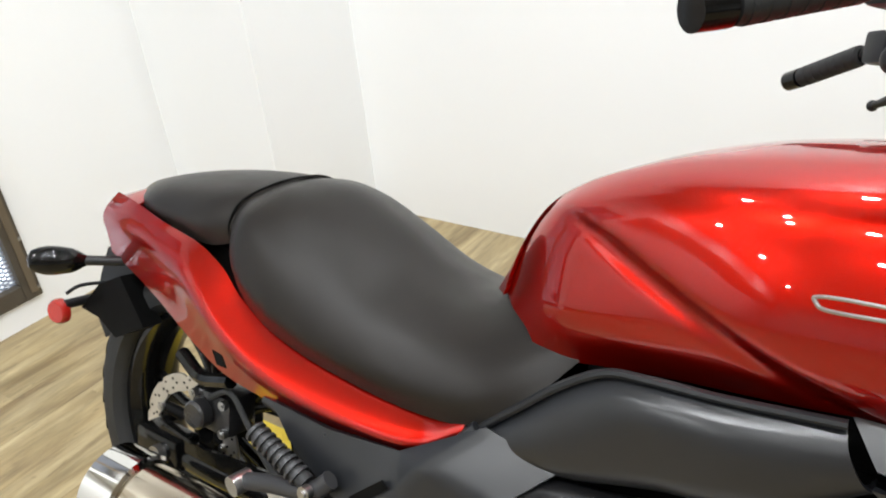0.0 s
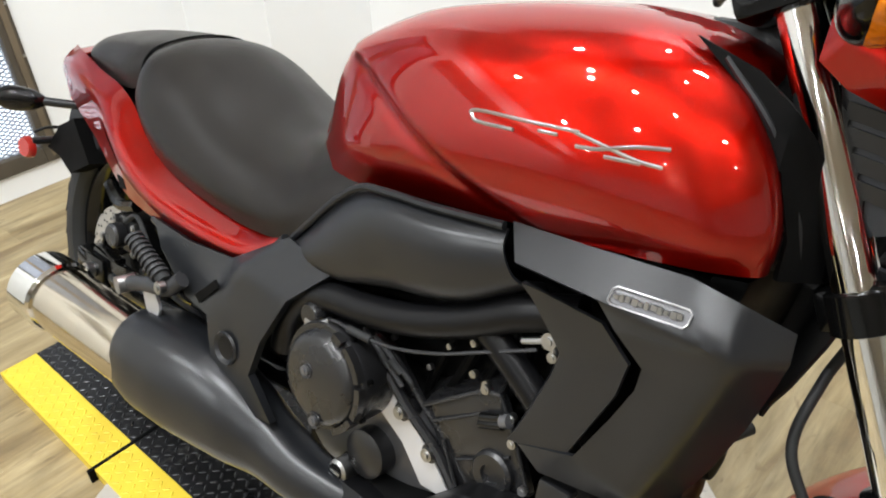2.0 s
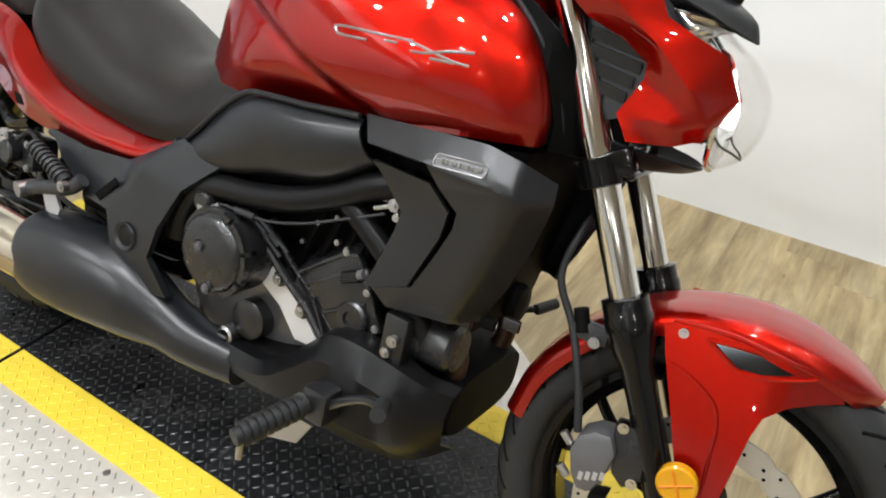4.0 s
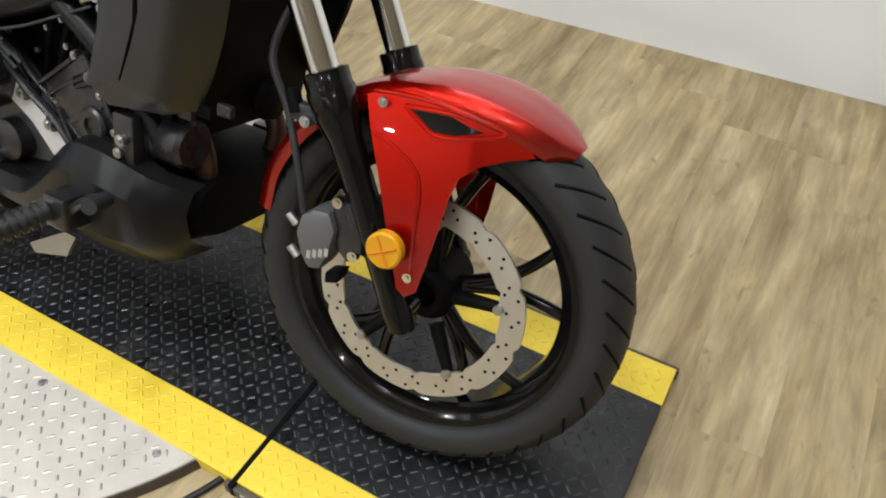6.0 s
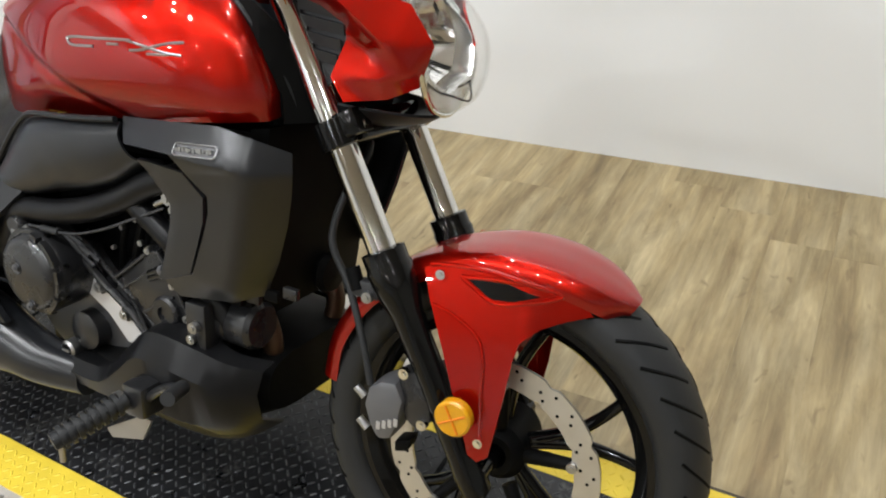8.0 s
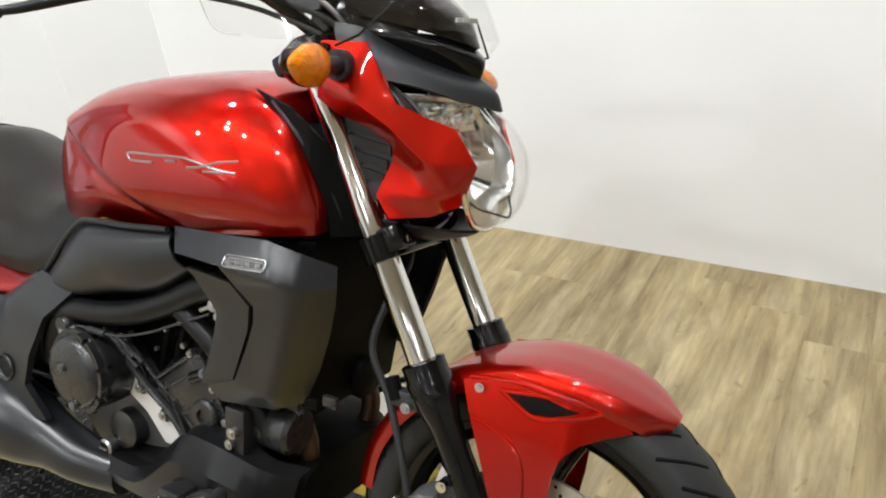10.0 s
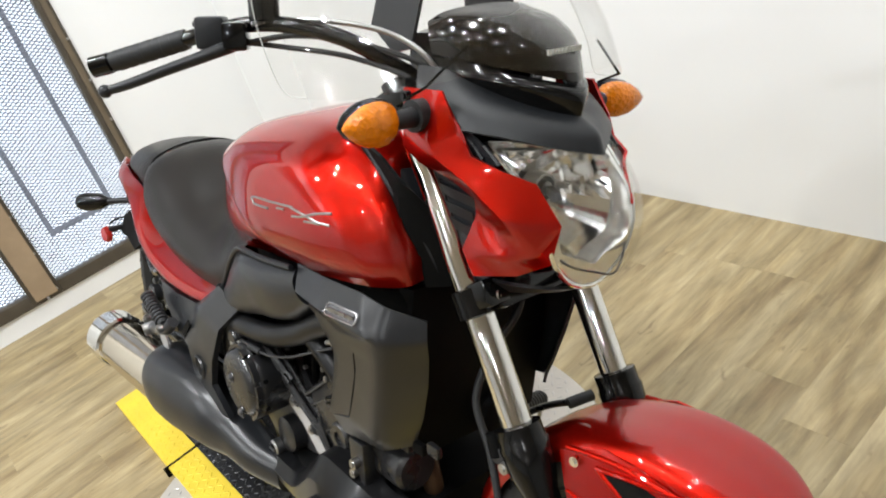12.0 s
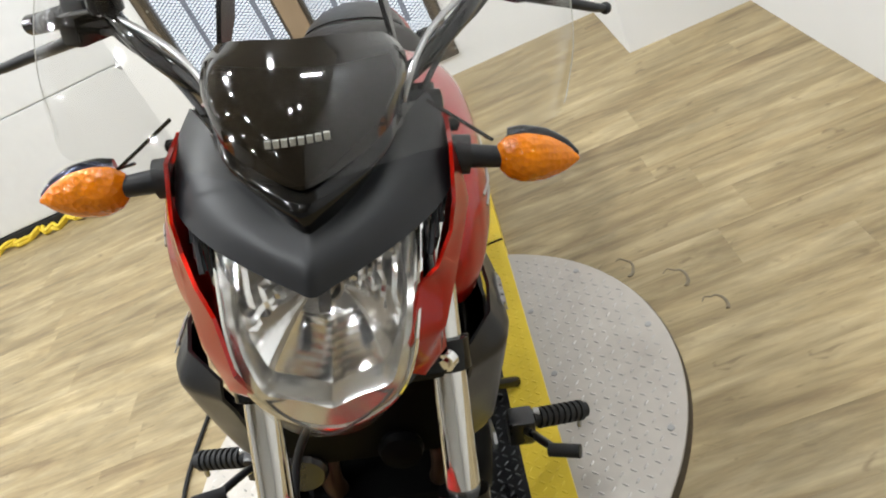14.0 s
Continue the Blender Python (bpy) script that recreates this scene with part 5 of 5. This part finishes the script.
for p in ((1.408, -.128, .432), (1.44, -.128, .362)):
    bolt("caliper_bolt", p, .0078, cp, CHROME)
for p in ((1.349, -.13, .38), (1.358, -.135, .335)):
    part("bleed_nipple", rod(p, (p[0] - .014, p[1], p[2] + .012), .006, 10), STEEL, cp)
bm = bmesh.new()
for k in range(4):
    box(bm, 1.372 + k * .009, 1.378 + k * .009, -.1362, -.135, .338 + k * .004, .35 + k * .004)
part("caliper_marks", bm, ALU, cp)
part("brake_hose", tube(bmesh.new(), [(1.25, .02, .76), (1.278, -.02, .705), (1.266, -.06, .65), (1.262, -.088, .585), (1.3, -.1, .525), (1.335, -.115, .45), (1.352, -.12, .395)], .0055, 10), RUBBER, bike, "black brake hose", m=STEER)
hc = part("hose_clip", box(bmesh.new(), 1.3, 1.35, -.105, -.085, .515, .54, .004), GREY, bike, m=STEER)
part("hose_collar", rod((1.303, -.098, .555), (1.315, -.1, .525), .0105, 12), DARK, hc)
bolt("clip_bolt", (1.335, -.108, .52), .008, hc)

# headlight and its cowls
LENS = [
    [(1.312, -.098, .947), (1.352, -.093, .912), (1.383, -.087, .88), (1.398, -.078, .84), (1.4, -.062, .805), (1.398, -.035, .78), (1.4, -.012, .772)],
    [(1.35, -.085, .945), (1.395, -.08, .912), (1.42, -.073, .877), (1.428, -.063, .835), (1.422, -.05, .802), (1.412, -.028, .781), (1.406, -.01, .774)],
    [(1.38, -.05, .942), (1.425, -.047, .91), (1.45, -.043, .873), (1.452, -.037, .83), (1.438, -.03, .797), (1.422, -.018, .782), (1.411, -.006, .776)],
    [(1.39, 0, .94), (1.438, 0, .91), (1.463, 0, .872), (1.462, 0, .828), (1.446, 0, .797), (1.427, 0, .783), (1.413, 0, .777)]]
LENS = [[(q[0] + .72 * (p[0] - q[0]), p[1], p[2]) for p, q in zip(r, LENS[0])] for r in LENS]
hl = part("headlight", skin([[(LENS[0][i][0] - .15 + .3 * (p[0] - LENS[0][i][0]), p[1] * .8, p[2]) for i, p in enumerate(r)] for r in LENS], 4, 4, mirror=True), DARK, bike, "angular clear headlight with a faceted chrome reflector", m=HEAD)
part("headlight_lens", skin(LENS, 5, 4, 0.0025, mirror=True), GLASS, hl, "clear polycarbonate lens")
# reflector bowl in facets
edge = [Vector((p[0] - .004, p[1] * .985, p[2] + .002)) for p in LENS[0]] + [Vector((p[0] - .004, -p[1] * .985, p[2] + .002)) for p in reversed(LENS[0])]
edge += [Vector((1.335, .07, .95)), Vector((1.36, .03, .95)), Vector((1.36, -.03, .95)), Vector((1.335, -.07, .95))]
edge = catmull(edge + [edge[0]], 4)[:-1]
cen = Vector((1.35, 0, .872))
MOUTH = [(-.084, .945), (-.08, .885), (-.06, .824), (0, .799), (.06, .824), (.08, .885), (.084, .945)]


def mouth(p):
    """Where the way from the middle to p meets the angular mouth of the bowl, as a share of that way."""
    dy, dz, best = p.y - cen.y, p.z - cen.z, .9
    for (ya, za), (yb, zb) in zip(MOUTH, MOUTH[1:]):
        ey, ez = yb - ya, zb - za
        det = dy * ez - dz * ey
        if abs(det) > 1e-9:
            f = ((ya - cen.y) * ez - (za - cen.z) * ey) / det
            u = ((ya - cen.y) * dz - (za - cen.z) * dy) / det
            if f > 0 and -.001 <= u <= 1.001:
                best = min(best, f)
    return best


def bowl(levels, step):
    """Rings from the rim inwards; the sides of the bowl above the bulb carry upright steps."""
    b, last = bmesh.new(), None
    for f, x in levels:
        ring = []
        for p in edge:
            g = f if f > .9 else f * mouth(p) / .84
            q = cen + (p - cen) * g
            q.x = p.x + x if f > .8 else 1.372 + x + (p.x - 1.37) * f * .6
            if step and .2 < f < .78 and abs(q.y) > .016 and q.z > .868:
                q.x += .009 * ((abs(q.y) / .0115) % 1) - .004
            ring.append(b.verts.new(q))
        if last:
            for i in range(len(ring)):
                b.faces.new((last[i], last[(i + 1) % len(ring)], ring[(i + 1) % len(ring)], ring[i]))
        last = ring
    if step:
        b.faces.new(last)
    return b


part("bezel", bowl(((1.0, 0.0), (.97, .003), (.84, .004), (.81, -.004), (.8, -.016)), False), BEZEL, hl, "pale silver inner bezel")
part("reflector", bowl([(.8 - .05 * k, -.016 - .07 * (1 - (1 - k / 13) ** 2)) for k in range(14)], True), MIRROR, hl, "faceted chrome reflector", smooth=False)
part("lens_line", tube(bmesh.new(), across([(1.39, -.072, .83), (1.405, -.05, .808), (1.42, -.025, .8), (1.428, 0, .794)]), .0015, 8), GREY, hl)
part("bulb_shield", lathe([(1.29, .016), (1.29, .02), (1.315, .019), (1.315, .016), (1.305, .013), (1.305, .01), (1.318, .009), (1.318, 0)], 24, "X", (0, 0, .88)), STEEL, hl, "round bulb shield")
part("bulb_shade", prism([(1.32, .885), (1.336, .878), (1.34, .868), (1.334, .865), (1.322, .873)], -.006, .006, .002), CALIPER, hl, "small grey shade under the bulb")
part("bulb", lathe([(1.316, .006), (1.326, .005), (1.33, 0)], 14, "X", (0, 0, .88)), GLASS, hl)
part("lens_rim", tube(bmesh.new(), [(p[0] - .004, p[1] * 1.01, p[2]) for p in [tuple(p) for p in LENS[0]]] + [(p[0] - .004, -p[1] * 1.01, p[2]) for p in [tuple(p) for p in reversed(LENS[0])]], .0035, 8), CHROME, hl)
part("chin", skin([across([(1.255, -.095, .785), (1.3, -.095, .78), (1.345, -.075, .776), (1.375, -.04, .772), (1.385, 0, .77)]), across([(1.25, -.08, .768), (1.29, -.08, .762), (1.33, -.06, .76), (1.355, -.03, .76), (1.365, 0, .76)]), across([(1.24, -.05, .762), (1.28, -.05, .754), (1.31, -.04, .752), (1.335, -.02, .754), (1.34, 0, .754)])], 4, 3, 0.004), BLACK, bike, "black lower edge of the headlight", m=HEAD)
part("head_core", box(bmesh.new(), 1.17, 1.25, -.07, .07, .78, .97, .02), DARK, bike, m=HEAD)


def head_cowl(s):
    cv = [(1.2, -.138, 1.008), (1.272, -.136, 1.008), (1.303, -.135, .962), (1.318, -.129, .936), (1.355, -.112, .921), (1.388, -.093, .91), (1.416, -.079, .864), (1.392, -.068, .81), (1.36, -.092, .793), (1.311, -.118, .786), (1.289, -.118, .815), (1.308, -.112, .862),
          (1.306, -.113, .88), (1.276, -.122, .9), (1.226, -.135, .917), (1.2, -.14, .935), (1.215, -.15, .955), (1.262, -.152, .938), (1.318, -.135, .903), (1.367, -.116, .86), (1.392, -.093, .825), (1.335, -.106, .85), (1.352, -.111, .815)]
    cf = [(0, 1, 17, 16), (15, 16, 0), (1, 2, 3, 17), (17, 3, 4, 18), (18, 4, 5, 19), (5, 6, 19), (19, 6, 20), (6, 7, 20), (16, 17, 14, 15), (17, 18, 13, 14), (18, 12, 13), (18, 21, 11, 12), (18, 19, 21), (19, 20, 22, 21), (11, 21, 22, 10), (10, 22, 8, 9), (22, 20, 7, 8)]
    part("headlight_cowl", facets([(x - (.022 if s < 0 and x > 1.37 else 0), y * s, z) for x, y, z in cv], cf, .004, .003), RED, bike, "glossy red headlight side cowl with a folded ribbon edge", m=HEAD)
    lv = part("louvre", panel([(1.19, .94), (1.226, .92), (1.276, .903), (1.308, .882), (1.31, .86), (1.29, .81), (1.265, .8), (1.235, .85)], lambda x, z: -s * .1, 0.004, 0.03), BLACK, bike, "black louvred inner panel", m=HEAD)
    for k in range(4):
        x1 = 1.298 - .004 * abs(k - 2)
        part("slat", panel([(1.225, .838 + k * .019), (x1, .828 + k * .019), (x1, .842 + k * .019), (1.225, .852 + k * .019)], lambda x, z, k=k: -s * (.103 + .25 * (z - (.838 + k * .019))), 0.002, 0.03), SATIN, lv)
    iv = part("inner_louvre", panel([(1.24, .985), (1.29, .968), (1.315, .95), (1.335, .925), (1.315, .915), (1.29, .925), (1.262, .95)], lambda x, z: -s * (.118 - .35 * max(0, x - 1.3)), 0.004, 0.015), BLACK, bike, "black louvre beside the lens", m=HEAD)
    for k in range(3):
        part("slat", tube(bmesh.new(), [(1.275 + .022 * k, -s * (.121 - .005 * k), .962 - .008 * k), (1.3 + .02 * k, -s * (.12 - .007 * k), .936 - .005 * k)], .003, 6), BLACK, iv)
    bolt("cowl_bolt", (1.212, -s * .142, .998), .007, bike, GLOSS, HEAD, ax=(0, -s, 0))
    st = part("turn_signal", rod((1.24, -s * .13, .978), (1.246, -s * .187, .974), .0135, 14, .011), BLACK, bike, "amber front turn signal on a black stalk", m=HEAD)
    part("stalk_boot", rod((1.24, -s * .138, .978), (1.241, -s * .156, .977), .02, 16), RUBBER, st)
    off = Matrix.Translation((1.247, -s * .222, .973))
    bm = rings([(-.047, 0, 0, .002, .002), (-.034, 0, 0, .0115, .014), (-.012, 0, 0, .02, .0255), (.012, 0, 0, .0225, .029), (.03, 0, .001, .019, .025), (.042, 0, .002, .01, .013)], 24, 2.0)
    part("signal_lens", bm, AMBER, st, "pointed amber lens", m=off @ pose(.004, 0, 0, 0, 0, 102 * s) @ Matrix.Scale(.92, 4))
    bm = rings([(-.048, 0, 0, .002, .002), (-.035, 0, 0, .0125, .0155), (-.012, 0, 0, .0215, .027), (.012, 0, 0, .0237, .0303), (.03, 0, .001, .02, .026)], 24, 2.0)
    part("signal_shell", bm, GLOSS, st, m=off @ pose(-.005, 0, .0015, 0, 0, 102 * s) @ Matrix.Scale(.93, 4))


both(head_cowl)
HOOD_OUT = [(1.24, -.134, .985), (1.275, -.134, .968), (1.303, -.123, .963), (1.337, -.097, .957), (1.371, -.053, .945), (1.394, -.018, .938), (1.404, 0, .935)]
HOOD_MID = [(1.22, -.132, 1.01), (1.258, -.129, .995), (1.29, -.112, .988), (1.325, -.083, .98), (1.364, -.043, .967), (1.386, -.014, .96), (1.394, 0, .958)]
HOOD_IN = [(1.205, -.118, 1.034), (1.235, -.1, 1.03), (1.262, -.082, 1.017), (1.293, -.06, 1.001), (1.335, -.03, .985), (1.358, -.01, .979), (1.366, 0, .977)]
part("headlight_hood", skin([across(r) for r in (HOOD_OUT, HOOD_MID, HOOD_IN)], 5, 5, 0.004), BLACK, bike, "matte black headlight hood with a pointed tip", m=HEAD)
VIS0 = [(1.208, -.098, 1.046), (1.25, -.09, 1.042), (1.284, -.079, 1.036), (1.314, -.06, 1.03), (1.34, -.034, 1.023), (1.356, -.012, 1.018), (1.36, 0, 1.016)]
part("gloss_insert", skin([across([(x, y, z - .006) for x, y, z in HOOD_IN]), across([(x + .01, y * .97, z - .018) for x, y, z in VIS0]), across([(x - .004, y * .96, z - .004) for x, y, z in VIS0])], 5, 4, 0.003), GLOSS, bike, "gloss black insert under the visor", m=HEAD)
vis = part("visor", skin([across(VIS0), across([(1.206, -.101, 1.062), (1.245, -.094, 1.066), (1.275, -.082, 1.065), (1.302, -.062, 1.062), (1.325, -.037, 1.056), (1.338, -.013, 1.051), (1.341, 0, 1.05)]),
    across([(1.2, -.098, 1.076), (1.225, -.09, 1.085), (1.248, -.077, 1.089), (1.269, -.058, 1.09), (1.285, -.034, 1.088), (1.293, -.012, 1.086), (1.295, 0, 1.086)]),
    across([(1.188, -.09, 1.084), (1.2, -.08, 1.094), (1.213, -.067, 1.1), (1.226, -.05, 1.104), (1.237, -.029, 1.107), (1.243, -.01, 1.108), (1.244, 0, 1.108)])], 5, 5, 0.003), SMOKE, bike, "dark smoked gloss visor", m=HEAD)
bm = bmesh.new()
for k in range(8):
    y = -.028 + k * .0072
    x, z = 1.3395 - .9 * y * y * 4, 1.0525 + .1 * y
    box(bm, x - .001, x + .0025, y, y + .0052, z - .0035, z + .003)
part("visor_marks", bm, LETTER, vis, "row of pale marks")
part("gauge_body", box(bmesh.new(), 1.12, 1.22, -.075, .075, 1.0, 1.075, .02), GLOSS, bike, m=HEAD)
for s in (1, -1):
    part("screen_bracket", panel([(1.06, 1.08), (1.12, 1.045), (1.158, 1.052), (1.165, 1.12), (1.15, 1.16), (1.085, 1.16), (1.065, 1.12)], lambda x, z: -s * (.095 - .2 * (z - 1.05)), 0.005, 0.03), BLACK, bike, "flat black bracket behind the windscreen", m=HEAD)
ws = part("windscreen", skin([
    across([(1.155, -.275, 1.005), (1.215, -.25, 1.0), (1.275, -.19, 1.012), (1.33, -.115, 1.03), (1.365, -.05, 1.032), (1.376, 0, 1.028)]),
    across([(1.13, -.285, 1.05), (1.195, -.255, 1.055), (1.255, -.19, 1.065), (1.305, -.115, 1.08), (1.338, -.05, 1.084), (1.347, 0, 1.083)]),
    across([(1.09, -.28, 1.12), (1.155, -.245, 1.135), (1.21, -.18, 1.145), (1.255, -.11, 1.155), (1.283, -.05, 1.16), (1.29, 0, 1.161)]),
    across([(1.05, -.25, 1.2), (1.1, -.215, 1.23), (1.145, -.16, 1.25), (1.185, -.1, 1.265), (1.205, -.045, 1.272), (1.21, 0, 1.274)])], 5, 5, 0.003), SCREEN, bike, "clear acrylic windscreen in front of the visor", m=HEAD)
for s in (1, -1):
    part("screen_edge", tube(bmesh.new(), [(x, s * y, z) for x, y, z in ((1.05, .25, 1.2), (1.09, .28, 1.12), (1.13, .285, 1.05), (1.155, .275, 1.005), (1.185, .265, 1.001))], .0006, 6), LETTER, ws, "thin pale polished edge")
    part("screen_strut", rod((1.286, s * .171, 1.014), (1.293, s * .113, 1.06), .0018, 8), GLOSS, ws)
    part("strut_foot", rod((1.25, s * .17, 1.0), (1.287, s * .172, 1.014), .0018, 8), GLOSS, ws)


# tank front trims
part("tank_front", skin([[(r[7][0] - .006, r[7][1] * .97, r[7][2]), (r[7][0], (r[7][1] + r[8][1]) / 2, r[7][2]), (r[8][0] + .02, r[8][1], r[8][2]), (r[8][0] + .022, 0, r[8][2])] for r in TANK[:4]], 4, 4, 0.003, mirror=False), BLACK, bike, "matte black front cover of the tank")
part("tank_front", skin([[(r[7][0] - .006, -r[7][1] * .97 * FAR, r[7][2]), (r[7][0], -(r[7][1] + r[8][1]) / 2 * FAR, r[7][2]), (r[8][0] + .02, -r[8][1] * FAR, r[8][2]), (r[8][0] + .022, 0, r[8][2])] for r in TANK[:4]], 4, 4, 0.003, mirror=False), BLACK, bike, "matte black front cover of the tank")
def trim(s):
    def depth(x, off=0.0):
        return (-s if s > 0 else FAR) * (.146 + off - 1.3 * max(0, x - 1.2))

    t = part("tank_trim", panel([(1.1, .946), (1.158, .903), (1.196, .85), (1.213, .79), (1.214, .752), (1.243, .752), (1.238, .8), (1.222, .86), (1.2, .9), (1.16, .926)], lambda x, z: depth(x), 0.006, 0.012), DARK, bike, "matte black trim at the tank's front edge")
    part("trim_rib", tube(bmesh.new(), [(x, depth(x, .003), z) for x, z in ((1.13, .932), (1.185, .88), (1.215, .82), (1.23, .76))], .004, 8), BLACK, t)
    part("trim_plate", panel([(1.15, .888), (1.182, .882), (1.218, .805), (1.205, .785)], lambda x, z: depth(x, .005), 0.003, 0.01), BLACK, t, "satin grey inset plate")


both(trim)
part("ignition_cover", box(bmesh.new(), 1.06, 1.16, -.05, .05, .93, .965, .012), BLACK, bike)

# handlebar and controls
def bar(s):
    def P(x, y, z):
        return Vector((x, -s * y, z))
    hb = part("handlebar", tube(bmesh.new(), [P(1.14, .0, 1.0), P(1.145, .06, 1.005), P(1.14, .11, 1.03), P(1.1, .17, 1.068), P(1.0, .225, 1.085), P(.89, .29, 1.062), P(.82, .367, 1.033)], .0105, 14), GLOSS, bike, "black tubular handlebar", m=STEER)
    part("grip", rod(P(.9, .278, 1.066), P(.83, .356, 1.037), .0135, 18), RUBBER, hb, "black rubber grip")
    for k in range(7):
        c = P(.893, .286, 1.063).lerp(P(.838, .347, 1.04), k / 6)
        d = (P(.83, .356, 1.037) - P(.9, .278, 1.066)).normalized() * .005
        part("grip_rib", rod(c - d, c + d, .0142, 18), RUBBER, hb)
    part("bar_end", rod(P(.828, .358, 1.036), P(.811, .377, 1.03), .0142, 18), GLOSS, hb)
    sw = part("switch_box", box(bmesh.new(), -.03, .03, -.02, .02, -.022, .02, .007), BLACK, hb, m=Matrix.Translation(P(.935, .258, 1.075)) @ pose(0, 0, 0, 0, 0, s * -35))
    part("switch", box(bmesh.new(), -.012, .012, -.024, .024, .006, .014, .003), RUBBER, sw)
    part("lever_perch", box(bmesh.new(), -.02, .035, -.016, .016, -.016, .02, .006), GLOSS, hb, m=Matrix.Translation(P(.985, .25, 1.068)) @ pose(0, 0, 0, 0, 0, s * -35))
    part("reservoir", rod(P(1.01, .222, 1.09), P(1.01, .222, 1.118), .02, 20), GLOSS, hb)
    lev = part("lever", tube(bmesh.new(), [P(1.0, .262, 1.06), P(.99, .29, 1.05), P(.965, .335, 1.033), P(.94, .385, 1.014), P(.928, .403, 1.008)], .0088, 12, .0056, n=6), BLACK, hb, "black brake or clutch lever with a ball end")
    bm = bmesh.new()
    bmesh.ops.create_uvsphere(bm, u_segments=14, v_segments=10, radius=.0085, matrix=Matrix.Translation(P(.926, .406, 1.007)))
    part("lever_ball", bm, BLACK, lev)
    part("cable", tube(bmesh.new(), [P(.985, .245, 1.06), P(1.05, .2, 1.07), P(1.13, .14, 1.055), P(1.19, .09, 1.02), P(1.17, .06, .93)], .0038, 8), RUBBER, hb)
    part("cable", tube(bmesh.new(), [P(.94, .255, 1.065), P(1.03, .205, 1.055), P(1.11, .15, 1.04), P(1.185, .1, 1.0), P(1.16, .05, .9)], .0036, 8), RUBBER, hb)
    part("cable", tube(bmesh.new(), [P(1.0, .235, 1.085), P(1.08, .18, 1.088), P(1.16, .12, 1.066), P(1.2, .09, 1.02), P(1.19, .07, .93)], .0035, 8), STEEL, hb)


both(bar)
for s in (1, -1):
    part("bar_riser", rod((1.12, s * .05, .99), (1.142, s * .05, 1.02), .018, 16), GLOSS, bike, m=STEER)

# ---- floor planks, laid last ----
rng = random.Random(4)
PW, PL, GAP = 0.152, 0.914, 0.00005
shared = {}


def plank_mesh(w, l):
    key = (round(w, 3), round(l, 3))
    if key not in shared:
        me = bpy.data.meshes.new("plank")
        h, b = 0.0035, 0.0001
        x, y = w / 2 - GAP, l / 2 - GAP
        vs = [(-x, -y, 0), (x, -y, 0), (x, y, 0), (-x, y, 0), (-x, -y, h - b), (x, -y, h - b), (x, y, h - b), (-x, y, h - b), (-x + b, -y + b, h), (x - b, -y + b, h), (x - b, y - b, h), (-x + b, y - b, h)]
        fs = [(0, 1, 5, 4), (1, 2, 6, 5), (2, 3, 7, 6), (3, 0, 4, 7), (4, 5, 9, 8), (5, 6, 10, 9), (6, 7, 11, 10), (7, 4, 8, 11), (8, 9, 10, 11)]
        me.from_pydata(vs, [], fs)
        me.materials.append(PLANK)
        shared[key] = me
    return shared[key]


x = GX - 0.08
while x < 3.4:
    w = PW
    y = -2.6 - rng.random() * PL
    while y < YW + 0.07:
        l = min(PL, YW + 0.07 - y)
        if l > 0.05:
            ob = new("plank", plank_mesh(w, l))
            ob.parent = floor
            ob.location = (x + w / 2, y + l / 2, FZ - 0.0035)
        y += PL
    x += PW
bm = bmesh.new()
box(bm, x + 0.0001, XE, YS, YW + 0.11, FZ - 0.0035, FZ)
box(bm, GX - 0.1, x, YS, -2.6, FZ - 0.0035, FZ - 0.0005)
tagged(part("far_floor", bm, PLANK, floor, smooth=False), kind="stuff")

# scuff marks on the planks
SCUFF = mat("dark_scuff", (0.2, 0.165, 0.11), rough=0.6, noise_amt=0.4, noise_scale=60)
for x, y, r, a0 in ((0.40, 0.60, 0.04, 0.3), (0.51, 0.70, 0.042, 0.6), (0.64, 0.75, 0.036, 0.9)):
    tube_pts = [(x + r * (1 + .12 * math.sin(k * 2.3)) * math.cos(a0 + k * 0.42), y + 0.8 * r * math.sin(a0 + k * 0.42), FZ + 0.0002) for k in range(8)]
    part("scuff_mark", tube(bmesh.new(), tube_pts, 0.005, 6, .0015), SCUFF, floor, "thin dark curved scuff mark")
